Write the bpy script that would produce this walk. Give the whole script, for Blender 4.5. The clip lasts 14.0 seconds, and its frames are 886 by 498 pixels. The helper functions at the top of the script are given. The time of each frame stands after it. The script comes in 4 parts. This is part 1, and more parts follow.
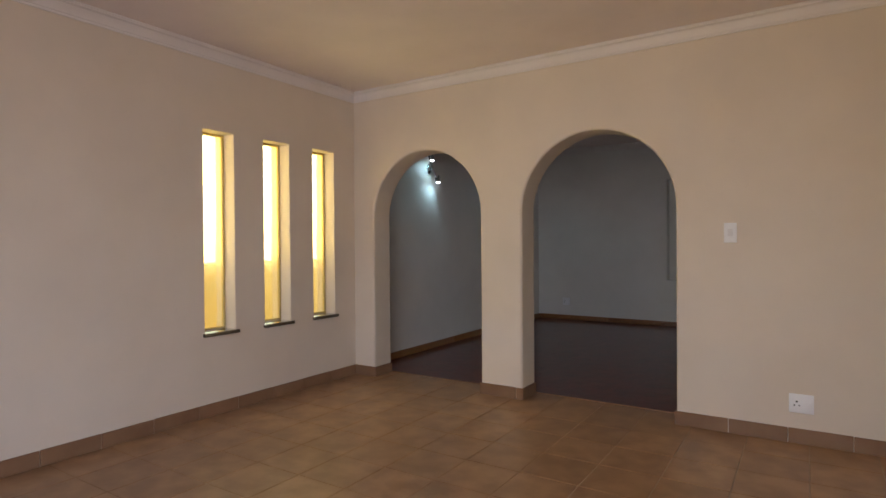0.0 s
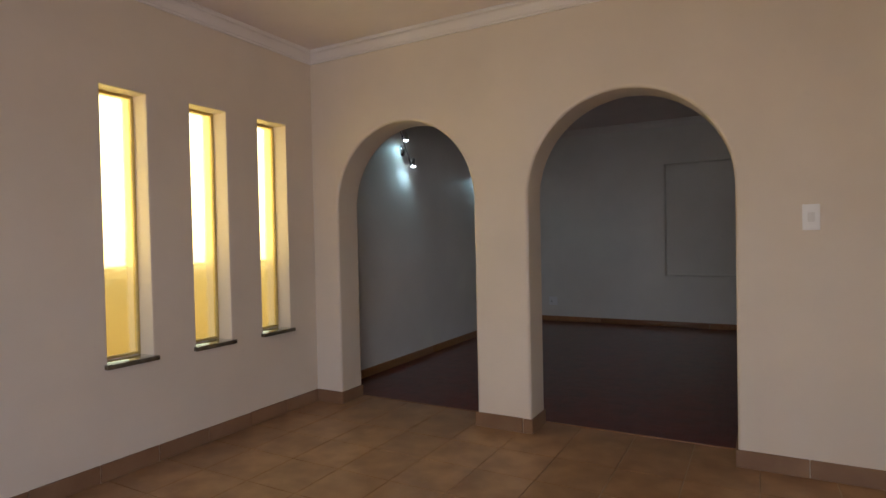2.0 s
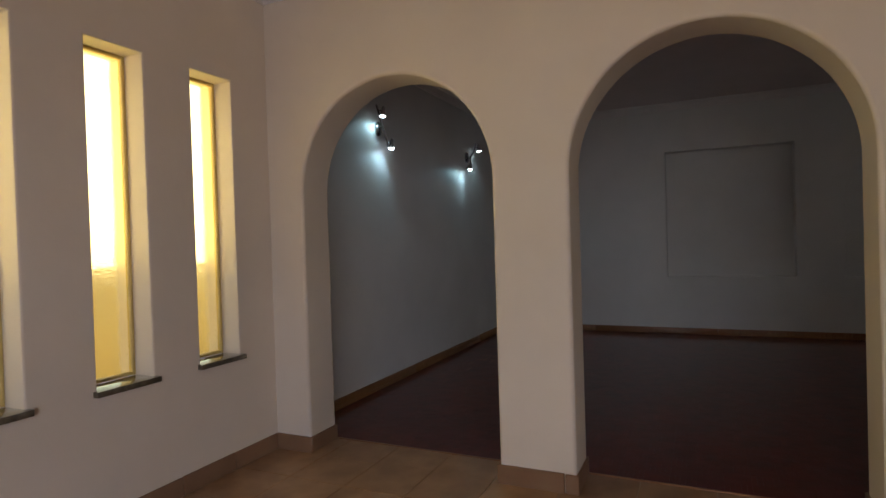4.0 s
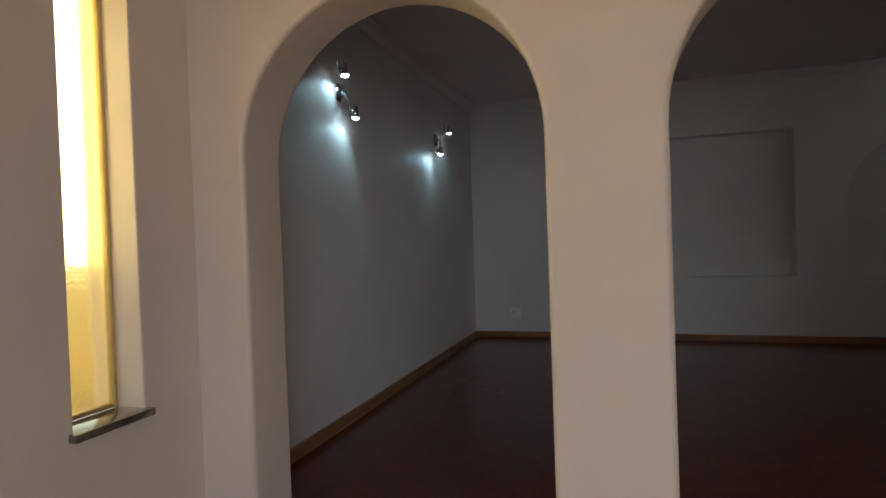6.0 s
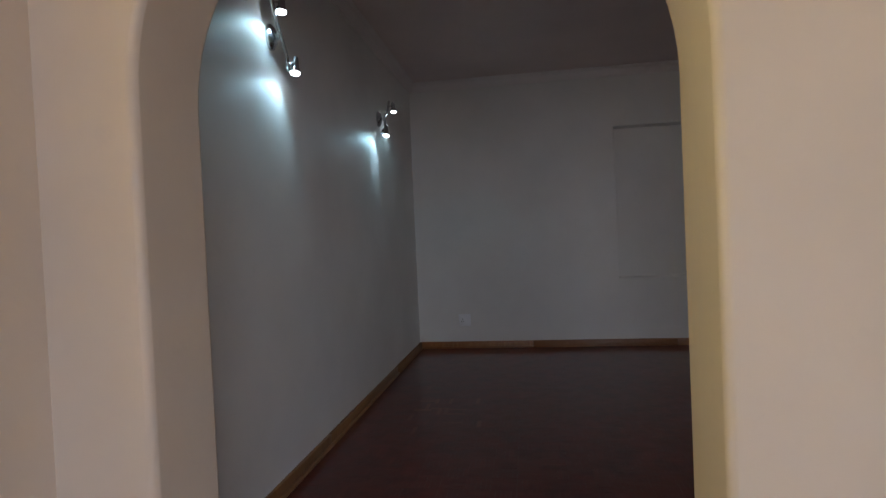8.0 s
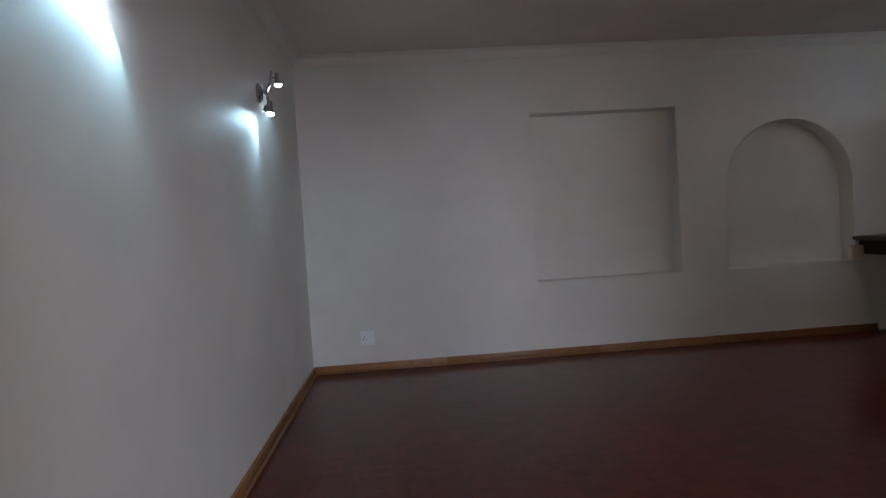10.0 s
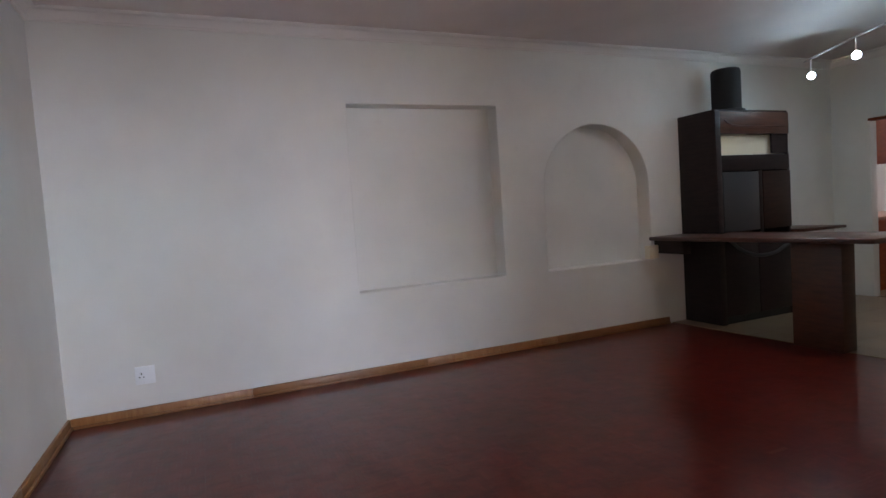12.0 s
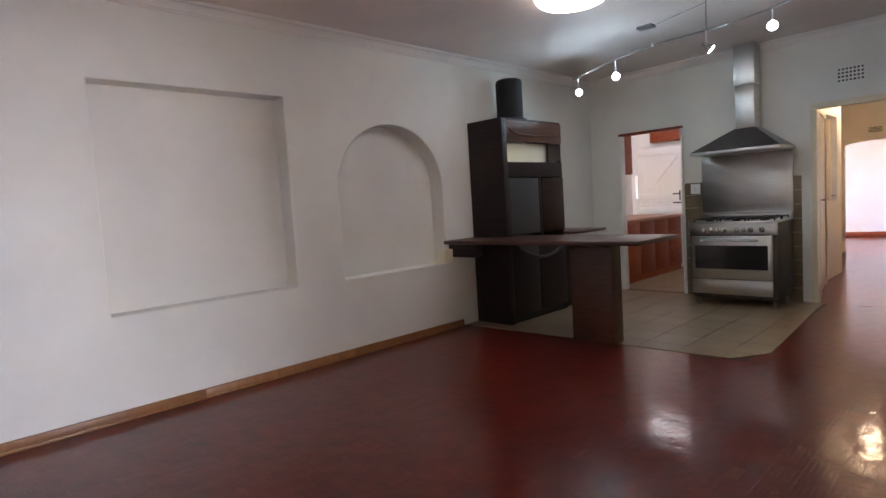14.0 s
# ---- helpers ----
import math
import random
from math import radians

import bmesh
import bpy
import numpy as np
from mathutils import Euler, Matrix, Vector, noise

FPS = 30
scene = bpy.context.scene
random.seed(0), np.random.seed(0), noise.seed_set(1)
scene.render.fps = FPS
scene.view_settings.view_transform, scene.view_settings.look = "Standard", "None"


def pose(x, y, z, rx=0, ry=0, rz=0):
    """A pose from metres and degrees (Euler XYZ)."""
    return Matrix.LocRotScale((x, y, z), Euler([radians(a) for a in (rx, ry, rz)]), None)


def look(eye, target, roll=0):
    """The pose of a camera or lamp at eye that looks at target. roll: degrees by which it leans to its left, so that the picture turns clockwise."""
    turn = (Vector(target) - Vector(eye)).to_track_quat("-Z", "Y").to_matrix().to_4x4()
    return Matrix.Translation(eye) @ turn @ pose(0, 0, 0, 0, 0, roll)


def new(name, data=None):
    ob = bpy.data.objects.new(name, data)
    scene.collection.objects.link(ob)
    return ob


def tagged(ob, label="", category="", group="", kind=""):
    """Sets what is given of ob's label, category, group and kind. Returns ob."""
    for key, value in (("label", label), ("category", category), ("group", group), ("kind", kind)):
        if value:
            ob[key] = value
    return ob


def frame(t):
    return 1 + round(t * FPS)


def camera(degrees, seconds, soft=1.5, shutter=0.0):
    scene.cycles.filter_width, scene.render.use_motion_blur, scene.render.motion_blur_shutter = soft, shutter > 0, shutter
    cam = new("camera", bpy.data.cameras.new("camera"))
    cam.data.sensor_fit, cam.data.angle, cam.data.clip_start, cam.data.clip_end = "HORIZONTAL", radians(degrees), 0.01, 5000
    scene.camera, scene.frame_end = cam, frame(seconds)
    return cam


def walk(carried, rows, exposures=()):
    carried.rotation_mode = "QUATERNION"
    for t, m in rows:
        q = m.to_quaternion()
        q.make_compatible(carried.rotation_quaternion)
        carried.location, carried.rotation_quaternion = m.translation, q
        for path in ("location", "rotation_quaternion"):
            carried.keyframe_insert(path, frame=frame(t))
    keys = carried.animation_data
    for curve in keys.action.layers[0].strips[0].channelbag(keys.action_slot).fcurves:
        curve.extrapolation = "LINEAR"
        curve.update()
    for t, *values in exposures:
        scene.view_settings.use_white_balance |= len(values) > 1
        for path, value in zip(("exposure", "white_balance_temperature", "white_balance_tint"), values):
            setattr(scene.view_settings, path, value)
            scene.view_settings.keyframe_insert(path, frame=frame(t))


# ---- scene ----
cam = camera(76.2, 14.0)
PATH = [
    (0, (3.688, -4.133, 1.26), (2.602, -2.453, 1.239), -0.4),
    (0.5, (3.525, -3.959, 1.264), (2.472, -2.259, 1.235), -0.5),
    (1, (3.342, -3.772, 1.268), (2.326, -2.05, 1.233), -0.7),
    (1.5, (3.18, -3.57, 1.264), (2.184, -1.836, 1.227), -0.9),
    (2, (3.034, -3.363, 1.245), (2.057, -1.619, 1.209), -1.2),
    (2.5, (2.894, -3.149, 1.23), (1.93, -1.397, 1.198), -1.4),
    (2.7, (2.833, -3.069, 1.227), (1.876, -1.314, 1.195), -1.5),
    (4.8, (2.058, -2.308, 1.183), (1.295, -0.46, 1.155), -2),
    (5, (2.011, -2.221, 1.183), (1.26, -0.368, 1.153), -2.1),
    (5.5, (1.833, -2.025, 1.173), (1.144, -0.148, 1.141), -2.1),
    (6, (1.637, -1.831, 1.165), (1.014, 0.07, 1.136), -2),
    (6.5, (1.47, -1.645, 1.166), (0.899, 0.271, 1.135), -2.1),
    (7, (1.321, -1.475, 1.163), (0.823, 0.462, 1.128), -2.2),
    (7.5, (1.179, -1.284, 1.163), (0.776, 0.675, 1.124), -2.3),
    (9.8, (0.735, -0.345, 1.191), (0.826, 1.652, 1.131), -3.6),
    (10, (0.721, -0.261, 1.226), (0.861, 1.733, 1.15), -3.6),
    (10.5, (0.705, -0.076, 1.251), (0.996, 1.901, 1.157), -3.7),
    (11, (0.746, 0.064, 1.239), (1.179, 2.014, 1.146), -3.8),
    (11.5, (0.758, 0.208, 1.257), (1.364, 2.111, 1.15), -3.7),
    (12, (0.793, 0.336, 1.247), (1.573, 2.174, 1.134), -3.9),
    (12.5, (0.842, 0.426, 1.237), (1.809, 2.172, 1.11), -3.9),
    (13, (0.89, 0.516, 1.227), (2.012, 2.166, 1.089), -3.9),
    (13.5, (0.927, 0.607, 1.245), (2.192, 2.149, 1.098), -3.8),
    (14, (0.96, 0.697, 1.265), (2.351, 2.126, 1.11), -3.6),
]
EXPOSURES = [(0, 1.88, 7100, 20), (1.5, 1.72, 7080, 20), (2.7, 1.52, 6980, 20), (5, 1.45, 6880, 20), (6, 1.68, 6880, 20), (7.7, 1.9, 6720, 20), (9.8, 2.8, 6500, 20), (11, 3.42, 6480, 20), (12.5, 4.08, 6620, 21), (14, 4.38, 6820, 23)]
LIGHT_DOOR, LIGHT_DINING_FILL, LIGHT_KITCHEN, LIGHT_FAR, LIGHT_SLOT = 8.2, 0.05, 0.22, 0.10, 0.9
LIGHT_BOUNCE_FILL = 5.8
LIGHT_SCONCE, LIGHT_TRACK, LIGHT_DOME, LIGHT_PASS, LIGHT_STRIP = 0.54, 0.34, 0.05, 1.0, 0.24
walk(cam, [(t, look(e, g, r)) for t, e, g, r in PATH], exposures=EXPOSURES)

# ---- world, sun, window light, added fill ----
SUN_EL, SUN_AZ = 52.0, -14.0
world = bpy.data.worlds.new("world")
scene.world = world
world.use_nodes = True
wn = world.node_tree
sky = wn.nodes.new("ShaderNodeTexSky")
sky.sky_type, sky.sun_disc = "NISHITA", False
sky.sun_elevation, sky.sun_rotation = radians(SUN_EL), radians(SUN_AZ)
wn.links.new(sky.outputs[0], wn.nodes["Background"].inputs[0])
wn.nodes["Background"].inputs[1].default_value = 0.15


def lamp(name, kind, m, energy, colour, **settings):
    data = bpy.data.lights.new(name, kind)
    data.energy, data.color = energy, colour
    for key, value in settings.items():
        if key == "shape":
            data.shape = value
        elif key == "size":
            data.size = value
        elif key == "size_y":
            data.size_y = value
        elif key == "angle":
            data.angle = value
        elif key == "spot_size":
            data.spot_size = value
        elif key == "spot_blend":
            data.spot_blend = value
        elif key == "radius":
            data.shadow_soft_size = value
        elif key == "spread":
            data.spread = value
    ob = new(name, data)
    ob.matrix_basis = m
    return ob


sun_dir = Vector((math.sin(radians(SUN_AZ)) * math.cos(radians(SUN_EL)), math.cos(radians(SUN_AZ)) * math.cos(radians(SUN_EL)), math.sin(radians(SUN_EL))))
lamp("sun", "SUN", look(sun_dir * 30, (0, 0, 0)), 3.0, (1.0, 0.94, 0.85), angle=radians(0.5))

# daylight at assumed, unseen openings: glazed door of the tiled room, kitchen window, far room
lamp("door_daylight", "AREA", look((3.3, -5.66, 1.15), (0.4, -2.0, -1.0)), LIGHT_DOOR, (0.50, 0.68, 1.0), shape="RECTANGLE", size=3.0, size_y=2.0, spread=radians(120))
# Added warm lamp aimed up, standing in for light bounced off the ground outside.
lamp("door_ground_light", "AREA", look((3.3, -5.64, 1.15), (3.0, -1.5, 3.2)), LIGHT_BOUNCE_FILL, (1.0, 0.87, 0.61), shape="RECTANGLE", size=3.0, size_y=2.0, spread=radians(150))
# Added fill for the dining room; the arched wall has no window here.
lamp("dining_fill", "AREA", look((4.4, 0.31, 1.5), (3.8, 4.8, 1.2)), LIGHT_DINING_FILL, (0.72, 0.88, 1.0), shape="RECTANGLE", size=1.6, size_y=1.2)
lamp("kitchen_daylight", "AREA", look((8.9, 2.7, 1.6), (10.3, 5.0, 1.3)), LIGHT_KITCHEN, (1.0, 0.97, 1.0), shape="RECTANGLE", size=1.4, size_y=1.0)
lamp("far_room_daylight", "AREA", look((14.9, 0.55, 1.5), (15.2, 4.0, 1.2)), LIGHT_FAR, (1.0, 0.95, 0.93), shape="RECTANGLE", size=0.7, size_y=0.7)
for y0 in (-1.495, -0.945, -0.41):
    lamp("slot_window_daylight", "AREA", look((-0.235, y0, 1.61), (2, y0, 1.6)), LIGHT_SLOT, (1.0, 0.95, 0.56), shape="RECTANGLE", size=0.25, size_y=0.98)


# ---- materials ----
def material(name, build):
    m = bpy.data.materials.new(name)
    m.use_nodes = True
    n, l = m.node_tree.nodes, m.node_tree.links
    build(m, n, l, n["Principled BSDF"])
    return m


def noise_node(n, l, scale, detail=4.0, rough=0.55, stretch=None):
    co = n.new("ShaderNodeTexCoord")
    t = n.new("ShaderNodeTexNoise")
    t.inputs["Scale"].default_value, t.inputs["Detail"].default_value, t.inputs["Roughness"].default_value = scale, detail, rough
    if stretch:
        mp = n.new("ShaderNodeMapping")
        mp.inputs["Scale"].default_value = stretch
        l.new(co.outputs["Object"], mp.inputs[0])
        l.new(mp.outputs[0], t.inputs[0])
    else:
        l.new(co.outputs["Object"], t.inputs[0])
    return t.outputs["Fac"]


def ramp(n, l, src, stops):
    r = n.new("ShaderNodeValToRGB")
    while len(r.color_ramp.elements) < len(stops):
        r.color_ramp.elements.new(0.5)
    for e, (p, c) in zip(r.color_ramp.elements, stops):
        e.position, e.color = p, (*c, 1)
    l.new(src, r.inputs[0])
    return r.outputs[0]


def mix(n, l, a, b, fac, mode="MIX"):
    x = n.new("ShaderNodeMix")
    x.data_type, x.blend_type = "RGBA", mode
    for src, sock in ((fac, x.inputs[0]), (a, x.inputs[6]), (b, x.inputs[7])):
        if isinstance(src, (int, float)):
            sock.default_value = src
        elif isinstance(src, tuple):
            sock.default_value = (*src, 1)
        else:
            l.new(src, sock)
    return x.outputs[2]


def bump(n, l, p, height, strength, distance=0.01):
    b = n.new("ShaderNodeBump")
    b.inputs["Strength"].default_value, b.inputs["Distance"].default_value = strength, distance
    l.new(height, b.inputs["Height"])
    l.new(b.outputs[0], p.inputs["Normal"])


def span(n, l, src, lo, hi):
    r = n.new("ShaderNodeMapRange")
    r.inputs[3].default_value, r.inputs[4].default_value = lo, hi
    l.new(src, r.inputs[0])
    return r.outputs[0]


def paint(c, rough=0.55, relief=0.12, mottle=0.06):
    def build(m, n, l, p):
        big = noise_node(n, l, 1.3, 5)
        a = tuple(v * (1 - mottle) for v in c)
        b = tuple(min(1, v * (1 + mottle)) for v in c)
        col = ramp(n, l, big, [(0.3, a), (0.7, b)])
        marks = noise_node(n, l, 9.0, 6, 0.65)
        col = mix(n, l, col, tuple(v * 0.86 for v in c), span(n, l, ramp(n, l, marks, [(0.62, (0, 0, 0)), (0.78, (1, 1, 1))]), 0, 0.35))
        l.new(col, p.inputs["Base Color"])
        l.new(span(n, l, noise_node(n, l, 6.0), rough - 0.07, rough + 0.1), p.inputs["Roughness"])
        bump(n, l, p, noise_node(n, l, 38.0, 5, 0.6), relief, 0.006)
    return build


def plain(c, rough=0.4, metal=0.0, vary=0.08, scale=20.0, relief=0.0):
    def build(m, n, l, p):
        g = noise_node(n, l, scale, 5)
        l.new(ramp(n, l, g, [(0.3, tuple(v * (1 - vary) for v in c)), (0.7, tuple(min(1, v * (1 + vary)) for v in c))]), p.inputs["Base Color"])
        l.new(span(n, l, g, max(0.02, rough - 0.06), min(1, rough + 0.08)), p.inputs["Roughness"])
        p.inputs["Metallic"].default_value = metal
        if relief:
            bump(n, l, p, g, relief, 0.004)
    return build


def wood(c0, c1, rough=0.35, stretch=(2, 2, 22), coat=0.0, spread=0.25, sheen=0.5):
    def build(m, n, l, p):
        grain = noise_node(n, l, 3.0, 8, 0.62, stretch)
        col = ramp(n, l, grain, [(0.32, c0), (0.68, c1)])
        info = n.new("ShaderNodeObjectInfo")
        col = mix(n, l, col, tuple(v * 0.6 for v in c0), span(n, l, info.outputs["Random"], 0, spread))
        l.new(col, p.inputs["Base Color"])
        l.new(span(n, l, noise_node(n, l, 8.0), rough - 0.06, rough + 0.1), p.inputs["Roughness"])
        p.inputs["Coat Weight"].default_value = coat
        p.inputs["Specular IOR Level"].default_value = sheen
        p.inputs["Coat Roughness"].default_value = 0.15
        bump(n, l, p, grain, 0.08, 0.003)
    return build


def tile(c0, c1, rough, islands=False, mottle=3.5):
    def build(m, n, l, p):
        info = n.new("ShaderNodeNewGeometry" if islands else "ShaderNodeObjectInfo")
        rnd = info.outputs["Random Per Island" if islands else "Random"]
        geo = n.new("ShaderNodeNewGeometry")
        t = n.new("ShaderNodeTexNoise")
        t.inputs["Scale"].default_value, t.inputs["Detail"].default_value = mottle, 7
        l.new(geo.outputs["Position"], t.inputs[0])
        col = ramp(n, l, t.outputs["Fac"], [(0.35, c0), (0.65, c1)])
        col = mix(n, l, col, tuple(v * 0.72 for v in c0), span(n, l, rnd, 0, 0.28))
        l.new(col, p.inputs["Base Color"])
        l.new(span(n, l, t.outputs["Fac"], rough - 0.08, rough + 0.12), p.inputs["Roughness"])
        g = n.new("ShaderNodeTexNoise")
        g.inputs["Scale"].default_value = 60.0
        l.new(geo.outputs["Position"], g.inputs[0])
        bump(n, l, p, g.outputs["Fac"], 0.06, 0.003)
    return build


def parquet(m, n, l, p):
    geo = n.new("ShaderNodeNewGeometry")
    info = n.new("ShaderNodeObjectInfo")
    add = n.new("ShaderNodeMath")
    add.operation = "ADD"
    l.new(geo.outputs["Random Per Island"], add.inputs[0])
    l.new(info.outputs["Random"], add.inputs[1])
    fr = n.new("ShaderNodeMath")
    fr.operation = "FRACT"
    l.new(add.outputs[0], fr.inputs[0])
    col = ramp(n, l, fr.outputs[0], [(0.0, (0.128, 0.0150, 0.0092)), (0.5, (0.146, 0.0176, 0.0108)), (0.93, (0.164, 0.0200, 0.0121)), (1.0, (0.180, 0.0250, 0.0146))])
    t = n.new("ShaderNodeTexNoise")
    t.inputs["Scale"].default_value, t.inputs["Detail"].default_value = 1.4, 6
    l.new(geo.outputs["Position"], t.inputs[0])
    col = mix(n, l, col, (0.080, 0.011, 0.008), span(n, l, t.outputs["Fac"], 0.0, 0.6))
    s = n.new("ShaderNodeTexNoise")
    s.inputs["Scale"].default_value, s.inputs["Detail"].default_value = 5.0, 7
    l.new(geo.outputs["Position"], s.inputs[0])
    l.new(span(n, l, s.outputs["Fac"], 0.28, 0.31), p.inputs["Roughness"])
    w = n.new("ShaderNodeTexNoise")
    w.inputs["Scale"].default_value, w.inputs["Detail"].default_value = 10.0, 6
    l.new(geo.outputs["Position"], w.inputs[0])
    bump(n, l, p, w.outputs["Fac"], 0.20, 0.01)
    d = n.new("ShaderNodeTexNoise")
    d.inputs["Scale"].default_value, d.inputs["Detail"].default_value, d.inputs["Roughness"].default_value = 6.5, 6, 0.7
    l.new(geo.outputs["Position"], d.inputs[0])
    blotch = ramp(n, l, d.outputs["Fac"], [(0.46, (0, 0, 0)), (0.62, (1, 1, 1))])
    col = mix(n, l, col, (0.062, 0.008, 0.006), span(n, l, blotch, 0.0, 0.6))
    l.new(col, p.inputs["Base Color"])
    p.inputs["Specular IOR Level"].default_value = 0.10
    p.inputs["Coat Weight"].default_value = 0.6
    p.inputs["Coat IOR"].default_value = 1.4
    l.new(span(n, l, s.outputs["Fac"], 0.05, 0.13), p.inputs["Coat Roughness"])
    l.new(p.inputs["Normal"].links[0].from_socket, p.inputs["Coat Normal"])


def glow(c, strength):
    def build(m, n, l, p):
        p.inputs["Base Color"].default_value = (*c, 1)
        p.inputs["Emission Color"].default_value = (*c, 1)
        p.inputs["Emission Strength"].default_value = strength
    return build


def glass(c, rough, relief=0.0):
    def build(m, n, l, p):
        p.inputs["Base Color"].default_value = (*c, 1)
        p.inputs["Roughness"].default_value = rough
        p.inputs["Transmission Weight"].default_value = 1.0
        p.inputs["IOR"].default_value = 1.45
        if relief:
            bump(n, l, p, noise_node(n, l, 55.0, 3), relief, 0.01)
    return build


def brushed(m, n, l, p):
    g = noise_node(n, l, 6.0, 6, 0.6, (1, 1, 40))
    l.new(ramp(n, l, g, [(0.3, (0.54, 0.535, 0.53)), (0.7, (0.66, 0.655, 0.645))]), p.inputs["Base Color"])
    p.inputs["Metallic"].default_value = 1.0
    l.new(span(n, l, noise_node(n, l, 2.5), 0.28, 0.36), p.inputs["Roughness"])
    bump(n, l, p, g, 0.02, 0.002)


WALL = material("cream_wall_paint", paint((0.75, 0.655, 0.55)))
WALL_B = material("off_white_wall_paint", paint((0.78, 0.765, 0.735)))
WALL_C = material("warm_cream_paint", paint((0.80, 0.725, 0.60)))
CEIL = material("ceiling_paint", paint((0.80, 0.71, 0.69), 0.7, 0.05))
PLASTER = material("cornice_plaster", paint((0.81, 0.765, 0.745), 0.6, 0.06))
TILE = material("terracotta_tile", tile((0.28, 0.155, 0.080), (0.43, 0.262, 0.145), 0.33, mottle=6.0))
SKIRT_TILE = material("terracotta_skirting_tile", tile((0.23, 0.122, 0.066), (0.31, 0.178, 0.100), 0.45))
KGROUT = material("grey_grout", plain((0.225, 0.165, 0.105), 0.8))
GROUT = material("grout", plain((0.42, 0.34, 0.25), 0.85, relief=0.2))
PARQUET = material("red_parquet", parquet)
PARQUET_WORN = material("worn_parquet_strip", wood((0.150, 0.034, 0.017), (0.185, 0.052, 0.025), 0.36, (4, 4, 4), sheen=0.12))
PARQUET_BASE = material("parquet_bed", plain((0.035, 0.009, 0.007), 0.6))
PINE = material("varnished_skirting_wood", wood((0.31, 0.125, 0.045), (0.43, 0.205, 0.08), 0.36, (14, 2, 2), 0.0, 0.75))
PINE_Y = material("varnished_skirting_wood_side", wood((0.31, 0.135, 0.048), (0.43, 0.215, 0.085), 0.36, (2, 14, 2), 0.0, 0.65))
DARKWOOD = material("dark_stained_wood", wood((0.018, 0.011, 0.011), (0.033, 0.019, 0.018), 0.44, (2, 2, 14), sheen=0.25))
DARKBROWN = material("dark_brown_veneer", wood((0.022, 0.010, 0.008), (0.042, 0.018, 0.013), 0.42, (2, 2, 14), sheen=0.3))
BARWOOD = material("mahogany_veneer", wood((0.048, 0.015, 0.009), (0.100, 0.033, 0.018), 0.36, (2, 2, 14), 0.15))
REDWOOD = material("red_kitchen_wood", wood((0.20, 0.032, 0.008), (0.36, 0.074, 0.016), 0.42, (3, 3, 14), 0.0, 0.7, 0.3))
WORKTOP = material("rosy_worktop", plain((0.42, 0.20, 0.13), 0.35, vary=0.15, scale=30.0))
STEEL = material("brushed_steel", brushed)
DARKSTEEL = material("dark_hood_steel", plain((0.20, 0.20, 0.21), 0.35, 1.0))
CHROME = material("satin_chrome", plain((0.45, 0.46, 0.47), 0.22, 1.0))
IRON = material("black_iron", plain((0.012, 0.012, 0.013), 0.5))
FLUE = material("charcoal_flue", plain((0.009, 0.0075, 0.008), 0.85))
OVENGLASS = material("dark_oven_glass", plain((0.025, 0.022, 0.022), 0.08, vary=0.02))
GREYPANEL = material("grey_laminate", plain((0.042, 0.042, 0.047), 0.42, vary=0.03))
WHITEPLASTIC = material("white_plastic", plain((0.90, 0.91, 0.93), 0.36, vary=0.02))
GREYPLASTIC = material("grey_plastic", plain((0.80, 0.80, 0.81), 0.4, vary=0.03))
WHITEPAINT = material("white_gloss_paint", paint((0.80, 0.79, 0.76), 0.35, 0.05, 0.03))
CREAMPAINT = material("cream_gloss_paint", paint((0.78, 0.70, 0.55), 0.35, 0.05, 0.03))
HOLE = material("dark_hole", plain((0.012, 0.011, 0.01), 0.8))
SILL = material("stone_sill", tile((0.075, 0.058, 0.038), (0.15, 0.125, 0.088), 0.20, mottle=30))
SILL.node_tree.nodes["Principled BSDF"].inputs["Coat Weight"].default_value = 1.0
FRAME_YELLOW = material("yellow_painted_frame", plain((0.62, 0.46, 0.16), 0.5))
AMBER = material("amber_textured_glass", glass((1.0, 0.87, 0.42), 0.16, 0.25))
CLEAR = material("clear_glass", glass((0.97, 0.98, 0.98), 0.0))
KTILE = material("grey_floor_tile", tile((0.225, 0.155, 0.092), (0.310, 0.226, 0.142), 0.34))
BTILE = material("brown_wall_tile", tile((0.16, 0.115, 0.072), (0.25, 0.185, 0.12), 0.3))
WTILE = material("white_wall_tile", tile((0.72, 0.72, 0.72), (0.82, 0.82, 0.81), 0.2))
GARDEN_PLASTER = material("garden_wall_plaster", paint((0.70, 0.56, 0.25), 0.8, 0.3))
SOIL = material("dry_ground", plain((0.26, 0.21, 0.14), 0.95, vary=0.25, scale=3.0, relief=0.4))
LED = material("led_glow", glow((0.66, 0.90, 1.0), 6.0))
DOME = material("dome_glow", glow((1.0, 0.94, 0.88), 0.62))
TUBE = material("tube_glow", glow((0.95, 0.98, 1.0), 1.0))
RUBBER = material("grey_hose", plain((0.045, 0.045, 0.045), 0.5))
ENAMEL = material("dark_enamel", plain((0.045, 0.038, 0.032), 0.4))
CASTER = material("leg_metal", plain((0.30, 0.29, 0.28), 0.4, 1.0))


# ---- building helpers ----
ORIGIN = Vector((0, 0, 0))     # where the numbers of the part being built are counted from


